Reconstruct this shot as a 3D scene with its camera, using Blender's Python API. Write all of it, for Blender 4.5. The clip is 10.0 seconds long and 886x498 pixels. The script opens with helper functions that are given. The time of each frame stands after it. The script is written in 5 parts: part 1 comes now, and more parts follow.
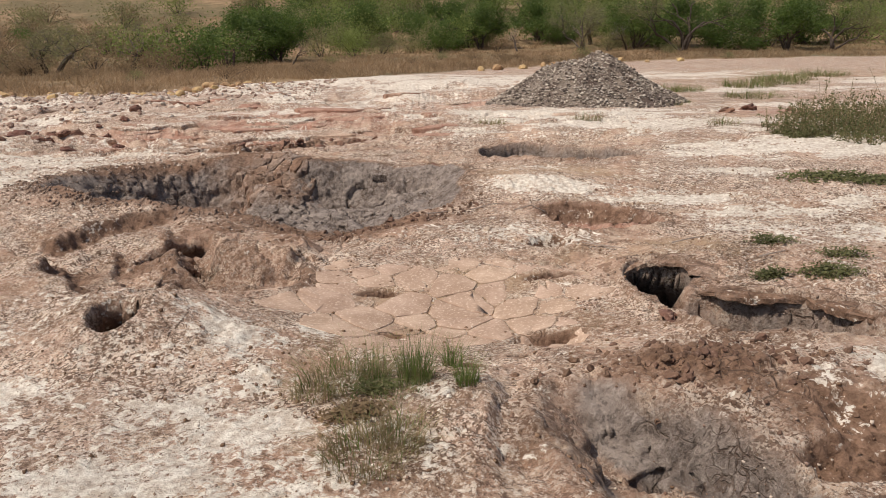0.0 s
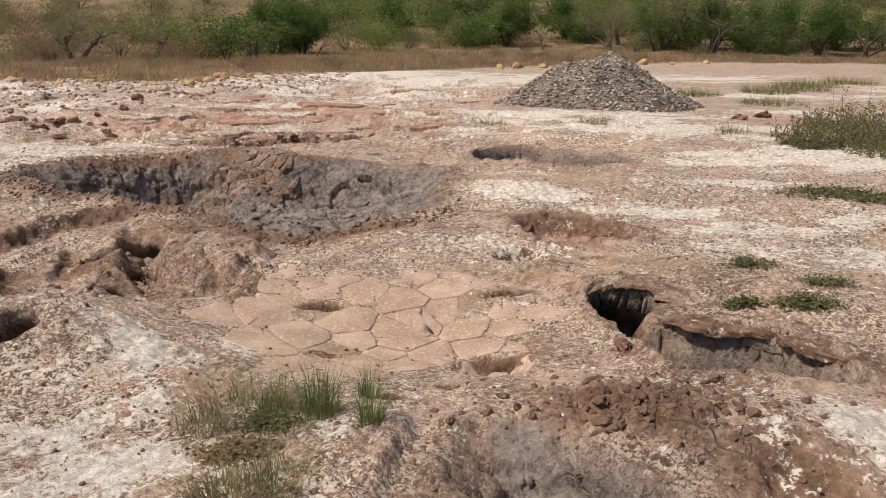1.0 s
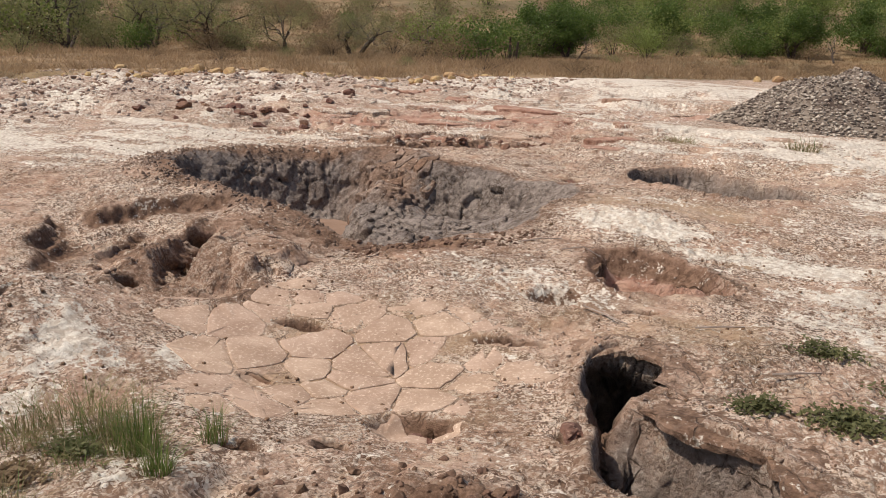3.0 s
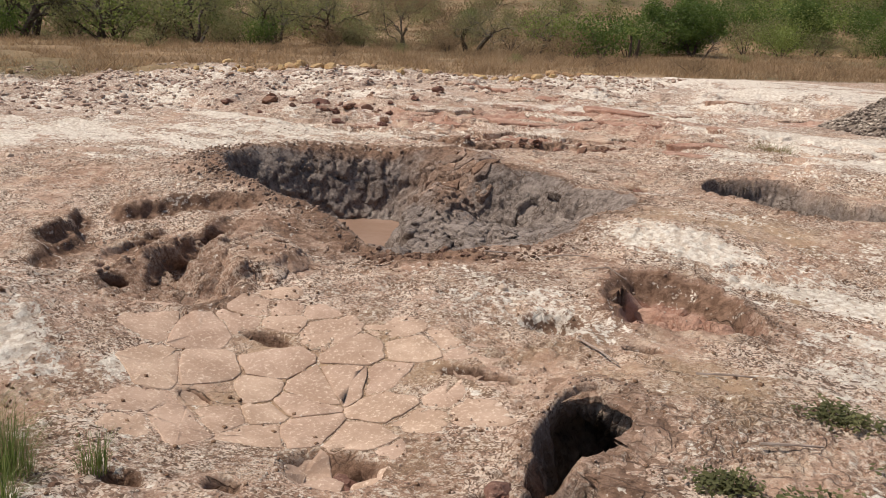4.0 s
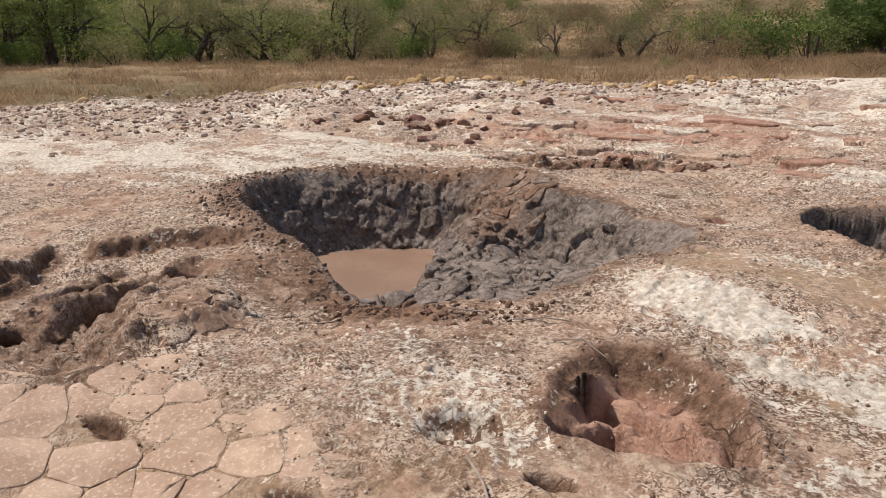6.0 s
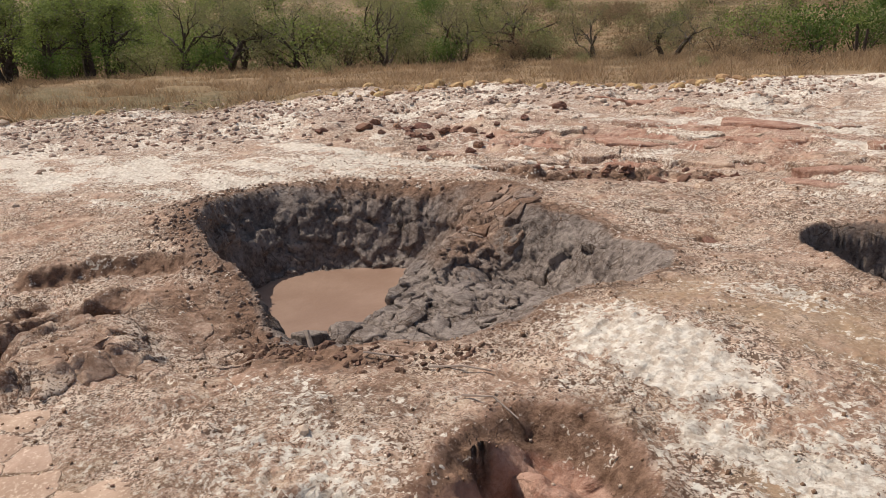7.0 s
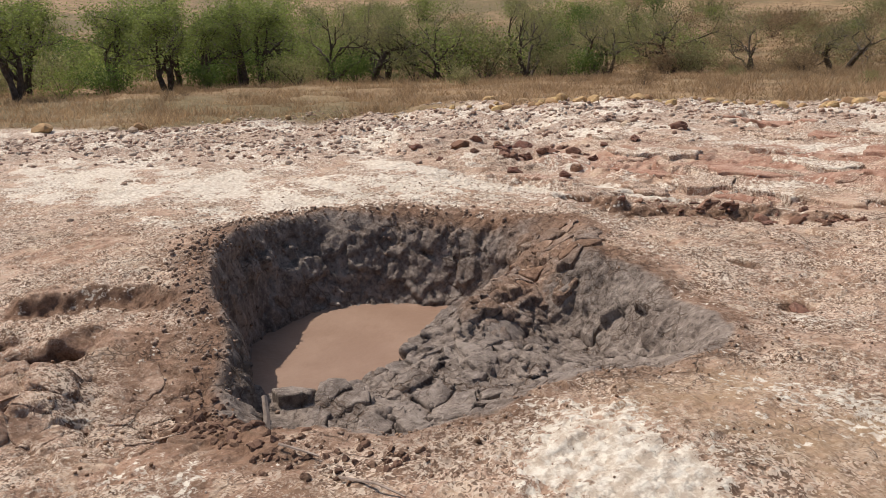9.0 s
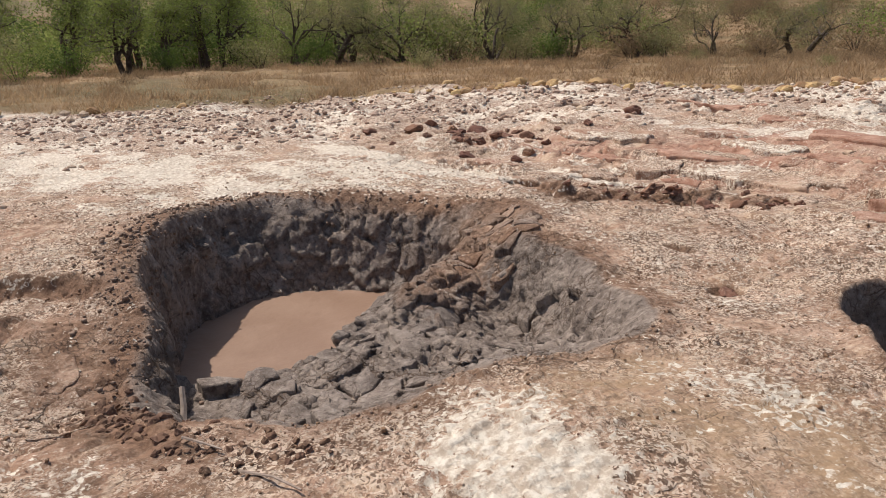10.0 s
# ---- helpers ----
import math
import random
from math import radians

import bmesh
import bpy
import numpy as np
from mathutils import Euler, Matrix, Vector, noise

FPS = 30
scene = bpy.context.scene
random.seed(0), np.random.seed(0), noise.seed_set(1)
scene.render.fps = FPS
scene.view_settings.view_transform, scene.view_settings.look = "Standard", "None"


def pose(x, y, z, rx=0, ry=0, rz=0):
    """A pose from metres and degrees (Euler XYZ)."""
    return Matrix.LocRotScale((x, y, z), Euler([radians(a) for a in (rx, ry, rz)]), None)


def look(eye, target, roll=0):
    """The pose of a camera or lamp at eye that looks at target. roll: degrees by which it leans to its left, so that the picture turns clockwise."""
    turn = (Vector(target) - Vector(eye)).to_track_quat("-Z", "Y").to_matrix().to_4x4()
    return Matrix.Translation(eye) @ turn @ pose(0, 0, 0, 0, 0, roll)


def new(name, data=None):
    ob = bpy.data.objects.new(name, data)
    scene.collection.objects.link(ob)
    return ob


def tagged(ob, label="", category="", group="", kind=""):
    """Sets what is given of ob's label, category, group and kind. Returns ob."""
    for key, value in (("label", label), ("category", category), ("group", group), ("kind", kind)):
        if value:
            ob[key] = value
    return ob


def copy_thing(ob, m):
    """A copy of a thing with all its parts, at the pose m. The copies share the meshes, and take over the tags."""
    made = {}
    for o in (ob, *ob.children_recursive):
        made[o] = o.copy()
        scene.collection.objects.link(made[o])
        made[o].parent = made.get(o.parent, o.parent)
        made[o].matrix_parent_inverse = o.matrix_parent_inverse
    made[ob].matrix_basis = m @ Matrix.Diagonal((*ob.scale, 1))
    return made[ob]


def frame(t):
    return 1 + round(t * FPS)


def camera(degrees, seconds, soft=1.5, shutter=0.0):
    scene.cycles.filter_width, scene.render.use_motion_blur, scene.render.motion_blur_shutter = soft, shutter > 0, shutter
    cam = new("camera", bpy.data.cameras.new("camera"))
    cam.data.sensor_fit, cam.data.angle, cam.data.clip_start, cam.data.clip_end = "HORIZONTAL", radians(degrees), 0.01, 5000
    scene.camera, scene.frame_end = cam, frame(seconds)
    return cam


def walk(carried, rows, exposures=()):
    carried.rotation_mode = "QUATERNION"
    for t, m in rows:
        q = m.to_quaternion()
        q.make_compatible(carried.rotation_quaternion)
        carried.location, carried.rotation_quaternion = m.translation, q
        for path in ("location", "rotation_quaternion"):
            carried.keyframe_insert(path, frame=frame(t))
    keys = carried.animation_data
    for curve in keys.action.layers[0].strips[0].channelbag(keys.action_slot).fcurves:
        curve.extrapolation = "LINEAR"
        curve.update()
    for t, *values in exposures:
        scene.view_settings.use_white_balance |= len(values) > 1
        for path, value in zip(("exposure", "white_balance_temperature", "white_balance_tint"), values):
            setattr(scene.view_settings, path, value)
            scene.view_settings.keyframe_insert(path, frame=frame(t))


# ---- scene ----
cam = camera(59.4, 10.0, 0.5)
METRES, EYE, TILT, LEAN, TURN = 7.2, 1.6, -16.0, 0.0, 0.0
ROWS = [
    (0.0, 0.0, 0.0, 0.0, 0.0, 0.0, 0.0),
    (0.5, 0.0292, 0.021, 0.004, -0.38, -0.31, -0.69),
    (1.0, 0.0615, 0.0496, 0.0154, 1.73, -0.32, -2.0),
    (1.5, 0.1186, 0.0661, 0.0201, 6.02, -0.43, -3.72),
    (2.0, 0.1638, 0.0839, 0.0296, 10.96, -0.75, -5.47),
    (2.5, 0.2077, 0.1241, 0.0406, 16.2, -1.19, -7.19),
    (4.0, 0.3126, 0.2605, 0.0828, 29.8, -3.55, -10.95),
    (4.5, 0.341, 0.318, 0.0967, 34.94, -4.46, -12.01),
    (5.0, 0.3507, 0.3747, 0.1123, 38.8, -4.7, -12.71),
    (5.5, 0.3498, 0.4233, 0.129, 41.17, -4.81, -11.98),
    (6.0, 0.3712, 0.479, 0.1416, 42.63, -5.22, -10.64),
    (7.5, 0.3855, 0.6494, 0.1903, 48.73, -5.76, -10.22),
    (8.0, 0.382, 0.6969, 0.2054, 52.07, -5.93, -10.94),
    (8.5, 0.3663, 0.7278, 0.2148, 55.17, -6.28, -11.35),
    (9.0, 0.3652, 0.7595, 0.2201, 57.35, -7.04, -11.56),
    (9.5, 0.3722, 0.7821, 0.2254, 57.85, -7.9, -11.59),
    (10.0, 0.3773, 0.7928, 0.2275, 55.12, -7.73, -11.48),
]
walk(cam, [(t, pose(0, 0, EYE, TILT, LEAN, TURN) @ pose(METRES * x, METRES * y, METRES * z, 90 + pitch, roll, yaw)) for t, x, y, z, yaw, pitch, roll in ROWS],
     [(0.0, -0.32), (2.5, -0.28), (5.0, -0.25), (7.5, -0.24), (10.0, -0.15)])

# ---- light ----
SUN_AZ = Vector((-0.93, -0.37, 0)).normalized()
SUN_EL = radians(57)
sun_dir = Vector((SUN_AZ.x * math.cos(SUN_EL), SUN_AZ.y * math.cos(SUN_EL), math.sin(SUN_EL)))
sun_data = bpy.data.lights.new("sun", "SUN")
sun_data.energy, sun_data.angle, sun_data.color = 4.9, radians(0.6), (1.0, 0.92, 0.83)
sun = new("sun", sun_data)
sun.matrix_world = look(sun_dir * 60, (0, 0, 0))
world = bpy.data.worlds.new("sky")
scene.world = world
world.use_nodes = True
wn = world.node_tree
sky = wn.nodes.new("ShaderNodeTexSky")
sky.sky_type = "NISHITA"
sky.sun_disc = False
sky.sun_elevation = SUN_EL
sky.sun_rotation = math.atan2(SUN_AZ.x, SUN_AZ.y)
sky.dust_density = 2.5
wn.nodes["Background"].inputs["Strength"].default_value = 0.11
wn.links.new(sky.outputs[0], wn.nodes["Background"].inputs["Color"])


# ---- numeric noise ----
def hash2(ix, iy, seed):
    h = (ix.astype(np.int64) * 374761393 + iy.astype(np.int64) * 668265263 + seed * 1442695041) & 0xFFFFFFFF
    h = ((h ^ (h >> 13)) * 1274126177) & 0xFFFFFFFF
    return ((h ^ (h >> 16)) & 0xFFFF) / 65535.0


def vnoise(x, y, seed=0):
    """Smooth value noise, -1 to 1."""
    ix, iy = np.floor(x), np.floor(y)
    fx, fy = x - ix, y - iy
    fx, fy = fx * fx * (3 - 2 * fx), fy * fy * (3 - 2 * fy)
    a, b = hash2(ix, iy, seed), hash2(ix + 1, iy, seed)
    c, d = hash2(ix, iy + 1, seed), hash2(ix + 1, iy + 1, seed)
    return 2 * ((a + (b - a) * fx) * (1 - fy) + (c + (d - c) * fx) * fy) - 1


def fbm(x, y, scale, octaves=4, seed=0, gain=0.5):
    total, amp, norm = 0.0, 1.0, 0.0
    for k in range(octaves):
        f = 2.0 ** k / scale
        total = total + amp * vnoise(x * f + 13.7 * k, y * f - 7.3 * k, seed + k)
        norm += amp
        amp *= gain
    return total / norm


def cells(x, y, size, seed=0):
    """Voronoi: distance to the nearest border (metres) and the cell's random value."""
    gx, gy = x / size, y / size
    ix, iy = np.floor(gx), np.floor(gy)
    d1 = np.full(np.shape(gx), 9.0)
    d2 = np.full(np.shape(gx), 9.0)
    val = np.zeros(np.shape(gx))
    for ox in (-1, 0, 1):
        for oy in (-1, 0, 1):
            cx, cy = ix + ox, iy + oy
            px = cx + 0.15 + 0.7 * hash2(cx, cy, seed)
            py = cy + 0.15 + 0.7 * hash2(cx, cy, seed + 9)
            d = np.hypot(gx - px, gy - py)
            near = d < d1
            d2 = np.where(near, d1, np.minimum(d2, d))
            val = np.where(near, hash2(cx, cy, seed + 5), val)
            d1 = np.minimum(d1, d)
    return (d2 - d1) * 0.5 * size, val


def smooth(a, b, v):
    t = np.clip((v - a) / (b - a), 0, 1)
    return t * t * (3 - 2 * t)


def closed_curve(pts, n=5):
    """A rounded closed outline through the given corners."""
    out = []
    k = len(pts)
    for i in range(k):
        p0, p1, p2, p3 = (np.array(pts[(i + j - 1) % k], float) for j in range(4))
        for s in range(n):
            t = s / n
            out.append(0.5 * (2 * p1 + (p2 - p0) * t + (2 * p0 - 5 * p1 + 4 * p2 - p3) * t * t + (3 * p1 - p0 - 3 * p2 + p3) * t ** 3))
    return np.array(out)


def inside(x, y, outline, margin=1.2):
    """Signed distance to a closed outline, positive inside; far points give -margin."""
    res = np.full(np.shape(x), -margin)
    lo, hi = outline.min(0) - margin, outline.max(0) + margin
    m = (x > lo[0]) & (x < hi[0]) & (y > lo[1]) & (y < hi[1])
    if not m.any():
        return res
    px, py = x[m], y[m]
    best = np.full(px.shape, 1e9)
    odd = np.zeros(px.shape, bool)
    k = len(outline)
    for i in range(k):
        (ax, ay), (bx, by) = outline[i], outline[(i + 1) % k]
        ex, ey = bx - ax, by - ay
        t = np.clip(((px - ax) * ex + (py - ay) * ey) / (ex * ex + ey * ey + 1e-12), 0, 1)
        best = np.minimum(best, (px - ax - t * ex) ** 2 + (py - ay - t * ey) ** 2)
        if ay != by:
            odd ^= ((ay > py) != (by > py)) & (px < ex * (py - ay) / ey + ax)
    d = np.sqrt(best)
    res[m] = np.clip(np.where(odd, d, -d), -margin, 9)
    return res


def along(x, y, pts, reach, taper=True):
    """Signed distance (left is positive) to an open line, and a weight that fades at reach and past its ends."""
    best = np.full(np.shape(x), 1e9)
    side = np.zeros(np.shape(x))
    at = np.zeros(np.shape(x))
    run = 0.0
    for (ax, ay), (bx, by) in zip(pts, pts[1:]):
        ex, ey = bx - ax, by - ay
        t = np.clip(((x - ax) * ex + (y - ay) * ey) / (ex * ex + ey * ey), 0, 1)
        d = np.hypot(x - ax - t * ex, y - ay - t * ey)
        s = np.where(ex * (y - ay) - ey * (x - ax) > 0, 1.0, -1.0)
        near = d < best
        side = np.where(near, s, side)
        at = np.where(near, run + t * math.hypot(ex, ey), at)
        best = np.minimum(best, d)
        run += math.hypot(ex, ey)
    return best * side, np.exp(-(best / reach) ** 2) * (smooth(0, 0.3, at) * smooth(run, run - 0.3, at) if taper else 1.0)


def blob(x, y, cx, cy, rx, ry, turn=0.0):
    c, s = math.cos(radians(turn)), math.sin(radians(turn))
    u, v = (x - cx) * c + (y - cy) * s, -(x - cx) * s + (y - cy) * c
    return np.exp(-((u / rx) ** 2 + (v / ry) ** 2))


# ---- plan of the ground ----
MAIN = closed_curve([(-0.9, 6.58), (-1.2, 6.68), (-1.55, 6.82), (-1.9, 6.93), (-2.35, 6.97), (-2.85, 7.12), (-3.35, 7.35), (-3.85, 7.65), (-4.3, 8.15),
                     (-4.25, 8.75), (-3.6, 9.45), (-2.6, 10.1), (-2.15, 9.9), (-1.7, 9.6), (-0.9, 9.5), (-0.2, 9.25), (0.2, 8.95),
                     (0.25, 8.5), (0.15, 7.9), (0.15, 7.4), (0.0, 7.05), (-0.28, 6.74), (-0.58, 6.56)])
BASIN = closed_curve([(-1.75, 7.08), (-2.4, 7.05), (-3.0, 7.28), (-3.55, 7.6), (-3.92, 8.1), (-3.85, 8.55), (-3.4, 9.1), (-2.95, 9.5),
                      (-2.55, 9.05), (-2.15, 8.55), (-1.8, 8.1), (-1.6, 7.6)])
SPUR = [(-2.75, 10.5), (-2.3, 9.75), (-1.95, 9.15), (-1.65, 8.6), (-1.5, 8.25)]
CLAY_LOW = [(1.03, 5.86), (1.1, 6.02), (1.13, 6.14), (1.21, 6.19), (1.3, 6.18), (1.42, 6.12), (1.52, 6.02)]
CLAY_HIGH = [(0.98, 6.32), (1.03, 6.4), (1.15, 6.39), (1.3, 6.34), (1.45, 6.28), (1.58, 6.18)]
HOLE_D = closed_curve([(1.1, 5.82), (0.97, 6.0), (0.87, 6.22), (0.82, 6.45), (0.86, 6.64), (1.02, 6.74), (1.22, 6.75), (1.42, 6.65), (1.57, 6.5), (1.72, 6.29), (1.8, 6.08),
                       (1.7, 5.99), (1.55, 5.9), (1.32, 5.83)])
HOLE_C = closed_curve([(1.26, 4.42), (1.2, 4.64), (1.19, 4.84), (1.3, 4.95), (1.46, 4.87), (1.56, 4.7), (1.5, 4.52), (1.43, 4.42), (1.35, 4.36)])
PIT_F = closed_curve([(1.38, 4.22), (1.5, 4.3), (1.65, 4.22), (1.85, 4.11), (2.02, 3.99), (2.12, 3.83), (2.22, 3.6), (2.18, 3.42), (1.92, 3.44), (1.68, 3.54), (1.48, 3.66), (1.4, 3.92)])
PIT_G = closed_curve([(0.43, 3.1), (0.6, 3.14), (0.77, 3.06), (0.89, 2.88), (1.0, 2.76), (1.09, 2.64), (1.2, 2.45), (1.26, 2.1), (1.0, 1.8), (0.65, 1.95), (0.5, 2.3), (0.38, 2.75)])
HOLE_E = closed_curve([(0.5, 10.2), (0.7, 10.6), (1.15, 10.8), (1.7, 10.2), (2.4, 9.35), (2.05, 9.1), (1.5, 9.1), (1.05, 9.5)])
TRENCH = closed_curve([(-2.2, 6.1), (-1.98, 5.6), (-1.82, 5.1), (-1.75, 4.7), (-1.55, 4.5), (-1.3, 4.55), (-0.98, 4.68), (-0.88, 4.9),
                       (-1.02, 5.15), (-1.38, 5.35), (-1.58, 5.45), (-1.72, 5.8), (-1.95, 6.2)])
SCARP_A = [(-3.25, 5.72), (-3.0, 5.82), (-2.92, 6.28), (-2.65, 6.6), (-2.3, 6.85)]
SCARP_B = [(-2.15, 4.4), (-2.46, 4.87), (-2.63, 5.18), (-2.95, 5.4)]
SCARP_T = [(0.16, 2.2), (0.2, 2.75), (0.22, 3.1), (0.05, 3.3)]
SCARP_R = [(-3.8, 11.3), (-2.75, 11.1), (-2.5, 11.5), (-2.25, 11.9), (-1.9, 12.3), (-1.0, 12.5)]
POOL_Z = -0.85


def level(x, y):
    """The broad lie of the land, without pits."""
    z = 0.09 + 0.7 * np.tanh(x / 25) - 0.0072 * np.minimum(y, 60)
    for cx, cy, rx, ry, h in ((-1.6, 3.9, 0.5, 0.45, 0.22), (0.15, 4.3, 1.0, 0.7, -0.19), (0.85, 7.75, 0.75, 0.6, 0.13), (-3.4, 13.6, 1.8, 1.6, -0.17),
                              (-1.15, 6.35, 0.7, 0.6, -0.17), (-0.1, 9.8, 0.9, 0.6, -0.12), (1.7, 2.9, 0.6, 0.6, 0.1), (2.2, 4.4, 0.7, 1.0, 0.07),
                              (4.8, 11.5, 1.8, 2.5, 0.11), (-5.0, 6.6, 1.8, 1.0, 0.08), (-3.7, 7.4, 0.6, 0.5, 0.07), (-10.5, 18.0, 5.0, 2.2, 0.22),
                              (-1.0, 23.0, 5.0, 4.0, 0.28), (-17.5, 10.5, 3.0, 3.0, -0.12), (1.55, 4.95, 0.4, 0.25, 0.05), (0.0, 2.9, 0.45, 0.5, 0.05)):
        z = z + h * np.exp(-(((x - cx) / rx) ** 2 + ((y - cy) / ry) ** 2))
    far = np.hypot(x + 5, y - 5)
    hill = np.maximum(far - 62, 0)
    z = z + 0.17 * hill * hill / (hill + 25) - 0.4 * smooth(25, 50, far)
    return z


def rubble_mask(x, y):
    """Where the broken ridge between the flats and the field lies."""
    d, w = along(x, y, [(-16.5, 8.0), (-12.5, 12.0), (-10.5, 16.0), (-8.5, 19.0), (-5.5, 21.0)], 4.6, False)
    return w * smooth(-3.8, 0.0, d + 2.5) * 1.0


def terrain(x, y):
    """Height and surface weights of the ground at x, y (arrays)."""
    z = level(x, y)
    near = smooth(22, 9, np.hypot(x + 0.5, y - 6))
    warp = 0.05 * fbm(x, y, 0.35, 3, 21) + 0.025 * fbm(x, y, 0.09, 2, 27)
    lumps, lump_id = cells(x + 0.4 * warp, y - 0.4 * warp, 0.13, 3)
    plates, plate_id = cells(x + 0.5 * warp, y + 0.5 * warp, 0.26, 8)
    calm = 1 - 0.9 * smooth(0.2, 0.4, blob(x, y, -0.1, 4.5, 1.0, 0.75))
    ledge = fbm(x + warp, 1.7 * y + warp, 2.4, 4, 141)
    layered = smooth(9.5, 12, y) * smooth(4.5, 2.0, x) * smooth(24, 19, y)
    for at in (-0.28, -0.12, 0.02, 0.14, 0.27):
        z = z + 0.045 * layered * (smooth(at - 0.012, at + 0.012, ledge) - 0.5)
    z = z + 0.035 * fbm(x, y, 1.3, 4, 1) * calm + near * calm * 0.016 * np.abs(fbm(x, y, 0.11, 3, 145)) * smooth(-0.2, 0.2, fbm(x, y, 0.8, 3, 147)) + near * calm * (0.02 * fbm(x, y, 0.2, 4, 5) * (0.6 + 0.8 * smooth(-0.2, 0.3, fbm(x, y, 0.9, 2, 7))) + 0.009 * fbm(x, y, 0.05, 2, 15))
    wet = np.zeros(np.shape(x))
    grey = np.zeros(np.shape(x))
    red = np.zeros(np.shape(x))
    brown = np.zeros(np.shape(x))

    # scarps: small steps in the crust
    for line, h in ((SCARP_A, 0.06), (SCARP_B, 0.05)):
        d, w = along(x, y, line, 0.55)
        d = d + 1.2 * warp
        z = z + h * w * np.tanh(d / 0.035)
        brown = np.maximum(brown, 0.9 * w * np.exp(-((d + 0.03) / 0.1) ** 2))
    d, w = along(x, y, SCARP_R, 0.5)
    d = d + 3.0 * warp + 0.15 * fbm(x, y, 0.5, 3, 151)
    z = z + 0.06 * w * np.tanh(d / 0.05) + 0.05 * np.exp(-(d / 0.25) ** 2) * w * fbm(x, y, 0.22, 3, 153)
    brown = np.maximum(brown, 0.75 * w * np.exp(-((d + 0.02) / 0.16) ** 2))
    d, w = along(x, y, SCARP_T, 0.3)
    z = z + 0.035 * w * np.tanh((d + warp) / 0.03)

    # the large pit: a shelf of cracked mud and a deep pool
    soft = 0.07 * fbm(x, y, 0.55, 2, 23)
    d = inside(x, y, MAIN) + soft + 0.25 * warp
    shelf = 0.46 - 0.26 * smooth(-0.9, 0.2, x)
    steepside = smooth(8.4, 7.5, y) * smooth(-0.95, -1.25, x)
    back = smooth(8.3, 9.1, y) * smooth(-1.9, -2.6, x)
    drop = smooth(-0.04, 0.4 - 0.24 * steepside + 0.35 * back, d) * shelf
    slope = smooth(-0.12, 0.12, d)
    b = inside(x, y, BASIN) + soft
    sink = smooth(-0.1 - 0.55 * back, 0.34 - 0.2 * steepside, b)
    drop = drop + 0.62 * sink
    across, ridge = along(x, y, SPUR, 0.42, False)
    ridge = ridge * smooth(8.1, 8.7, y)
    drop = drop * (1 - 0.5 * ridge * (1 - 0.7 * sink))
    drop = drop + 0.16 * blob(x, y, -1.35, 9.25, 0.5, 0.75, -25) * smooth(0.1, 0.4, d)
    drop = drop - 0.05 * smooth(-0.6, -0.02, d) * (1 - slope) * smooth(-1.2, -2.2, x)
    lumpy = slope * (1 - smooth(0.3, 0.5, b))
    flatpart = smooth(0.35, 0.6, d) * (1 - sink)
    z = z - drop + flatpart * lumpy * (0.04 * (lump_id - 0.5) + 0.03 * np.minimum(lumps, 0.03) / 0.03) + 0.03 * slope * fbm(x, y, 0.3, 3, 33)
    rim = np.exp(-(d / 0.22) ** 2)
    grey = np.maximum(grey, smooth(-0.16 + 0.1 * smooth(-1.0, -0.5, x), 0.08, d + 0.5 * warp))
    wet = np.maximum(wet, smooth(-0.3, 0.2, b))
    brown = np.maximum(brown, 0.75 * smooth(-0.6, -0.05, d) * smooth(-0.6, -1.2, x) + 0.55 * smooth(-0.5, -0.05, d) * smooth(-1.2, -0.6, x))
    brown = np.maximum(brown, 0.7 * ridge * slope)
    grey = grey * (1 - 0.6 * ridge) * (1 - 0.3 * back)
    z = z + 0.018 * rim * (lump_id - 0.4)

    # lesser pits: outline, depth, width of the wall, greyness, redness, roughness of the floor
    for outline, depth, wall, g, r, rough in ((HOLE_D, 0.27, 0.06, 0.2, 0.95, 0.02), (HOLE_C, 1.25, 0.14, 0.75, 0.0, 0.03), (PIT_F, 0.42, 0.1, 0.6, 0.1, 0.03),
                                              (PIT_G, 0.2, 0.08, 0.5, 0.15, 0.004), (HOLE_E, 0.5, 0.12, 0.8, 0.1, 0.015), (TRENCH, 0.07, 0.16, 0.05, 0.2, 0.02)):
        d = inside(x, y, outline) + (0.25 if outline is HOLE_D else 0.6) * soft + 0.15 * warp
        into = smooth(-0.02, wall + (0.25 * smooth(0.75, 0.5, x) if outline is PIT_G else 0.19 * np.maximum(smooth(6.3, 6.5, y), smooth(1.15, 0.95, x)) if outline is HOLE_D else 0.0), d)
        z = z - depth * into + rough * smooth(0, 0.12, d) * (fbm(x, y, 0.18, 3, 41) + lump_id - 0.5 + np.minimum(lumps, 0.025) / 0.025 - 1)
        s = smooth(-0.1, 0.07, d)
        if outline is PIT_G:
            wet = np.maximum(wet, 0.6 * smooth(0.0, 0.05, d))
            g = 0.25 + 0.6 * (1 - smooth(0.14, 0.26, d)) * smooth(0.5, 0.7, x)
        grey, red = np.maximum(grey, g * s * (1 - smooth(0.12, 0.2, d) if outline is HOLE_D else 1.0)), np.maximum(red, r * s)
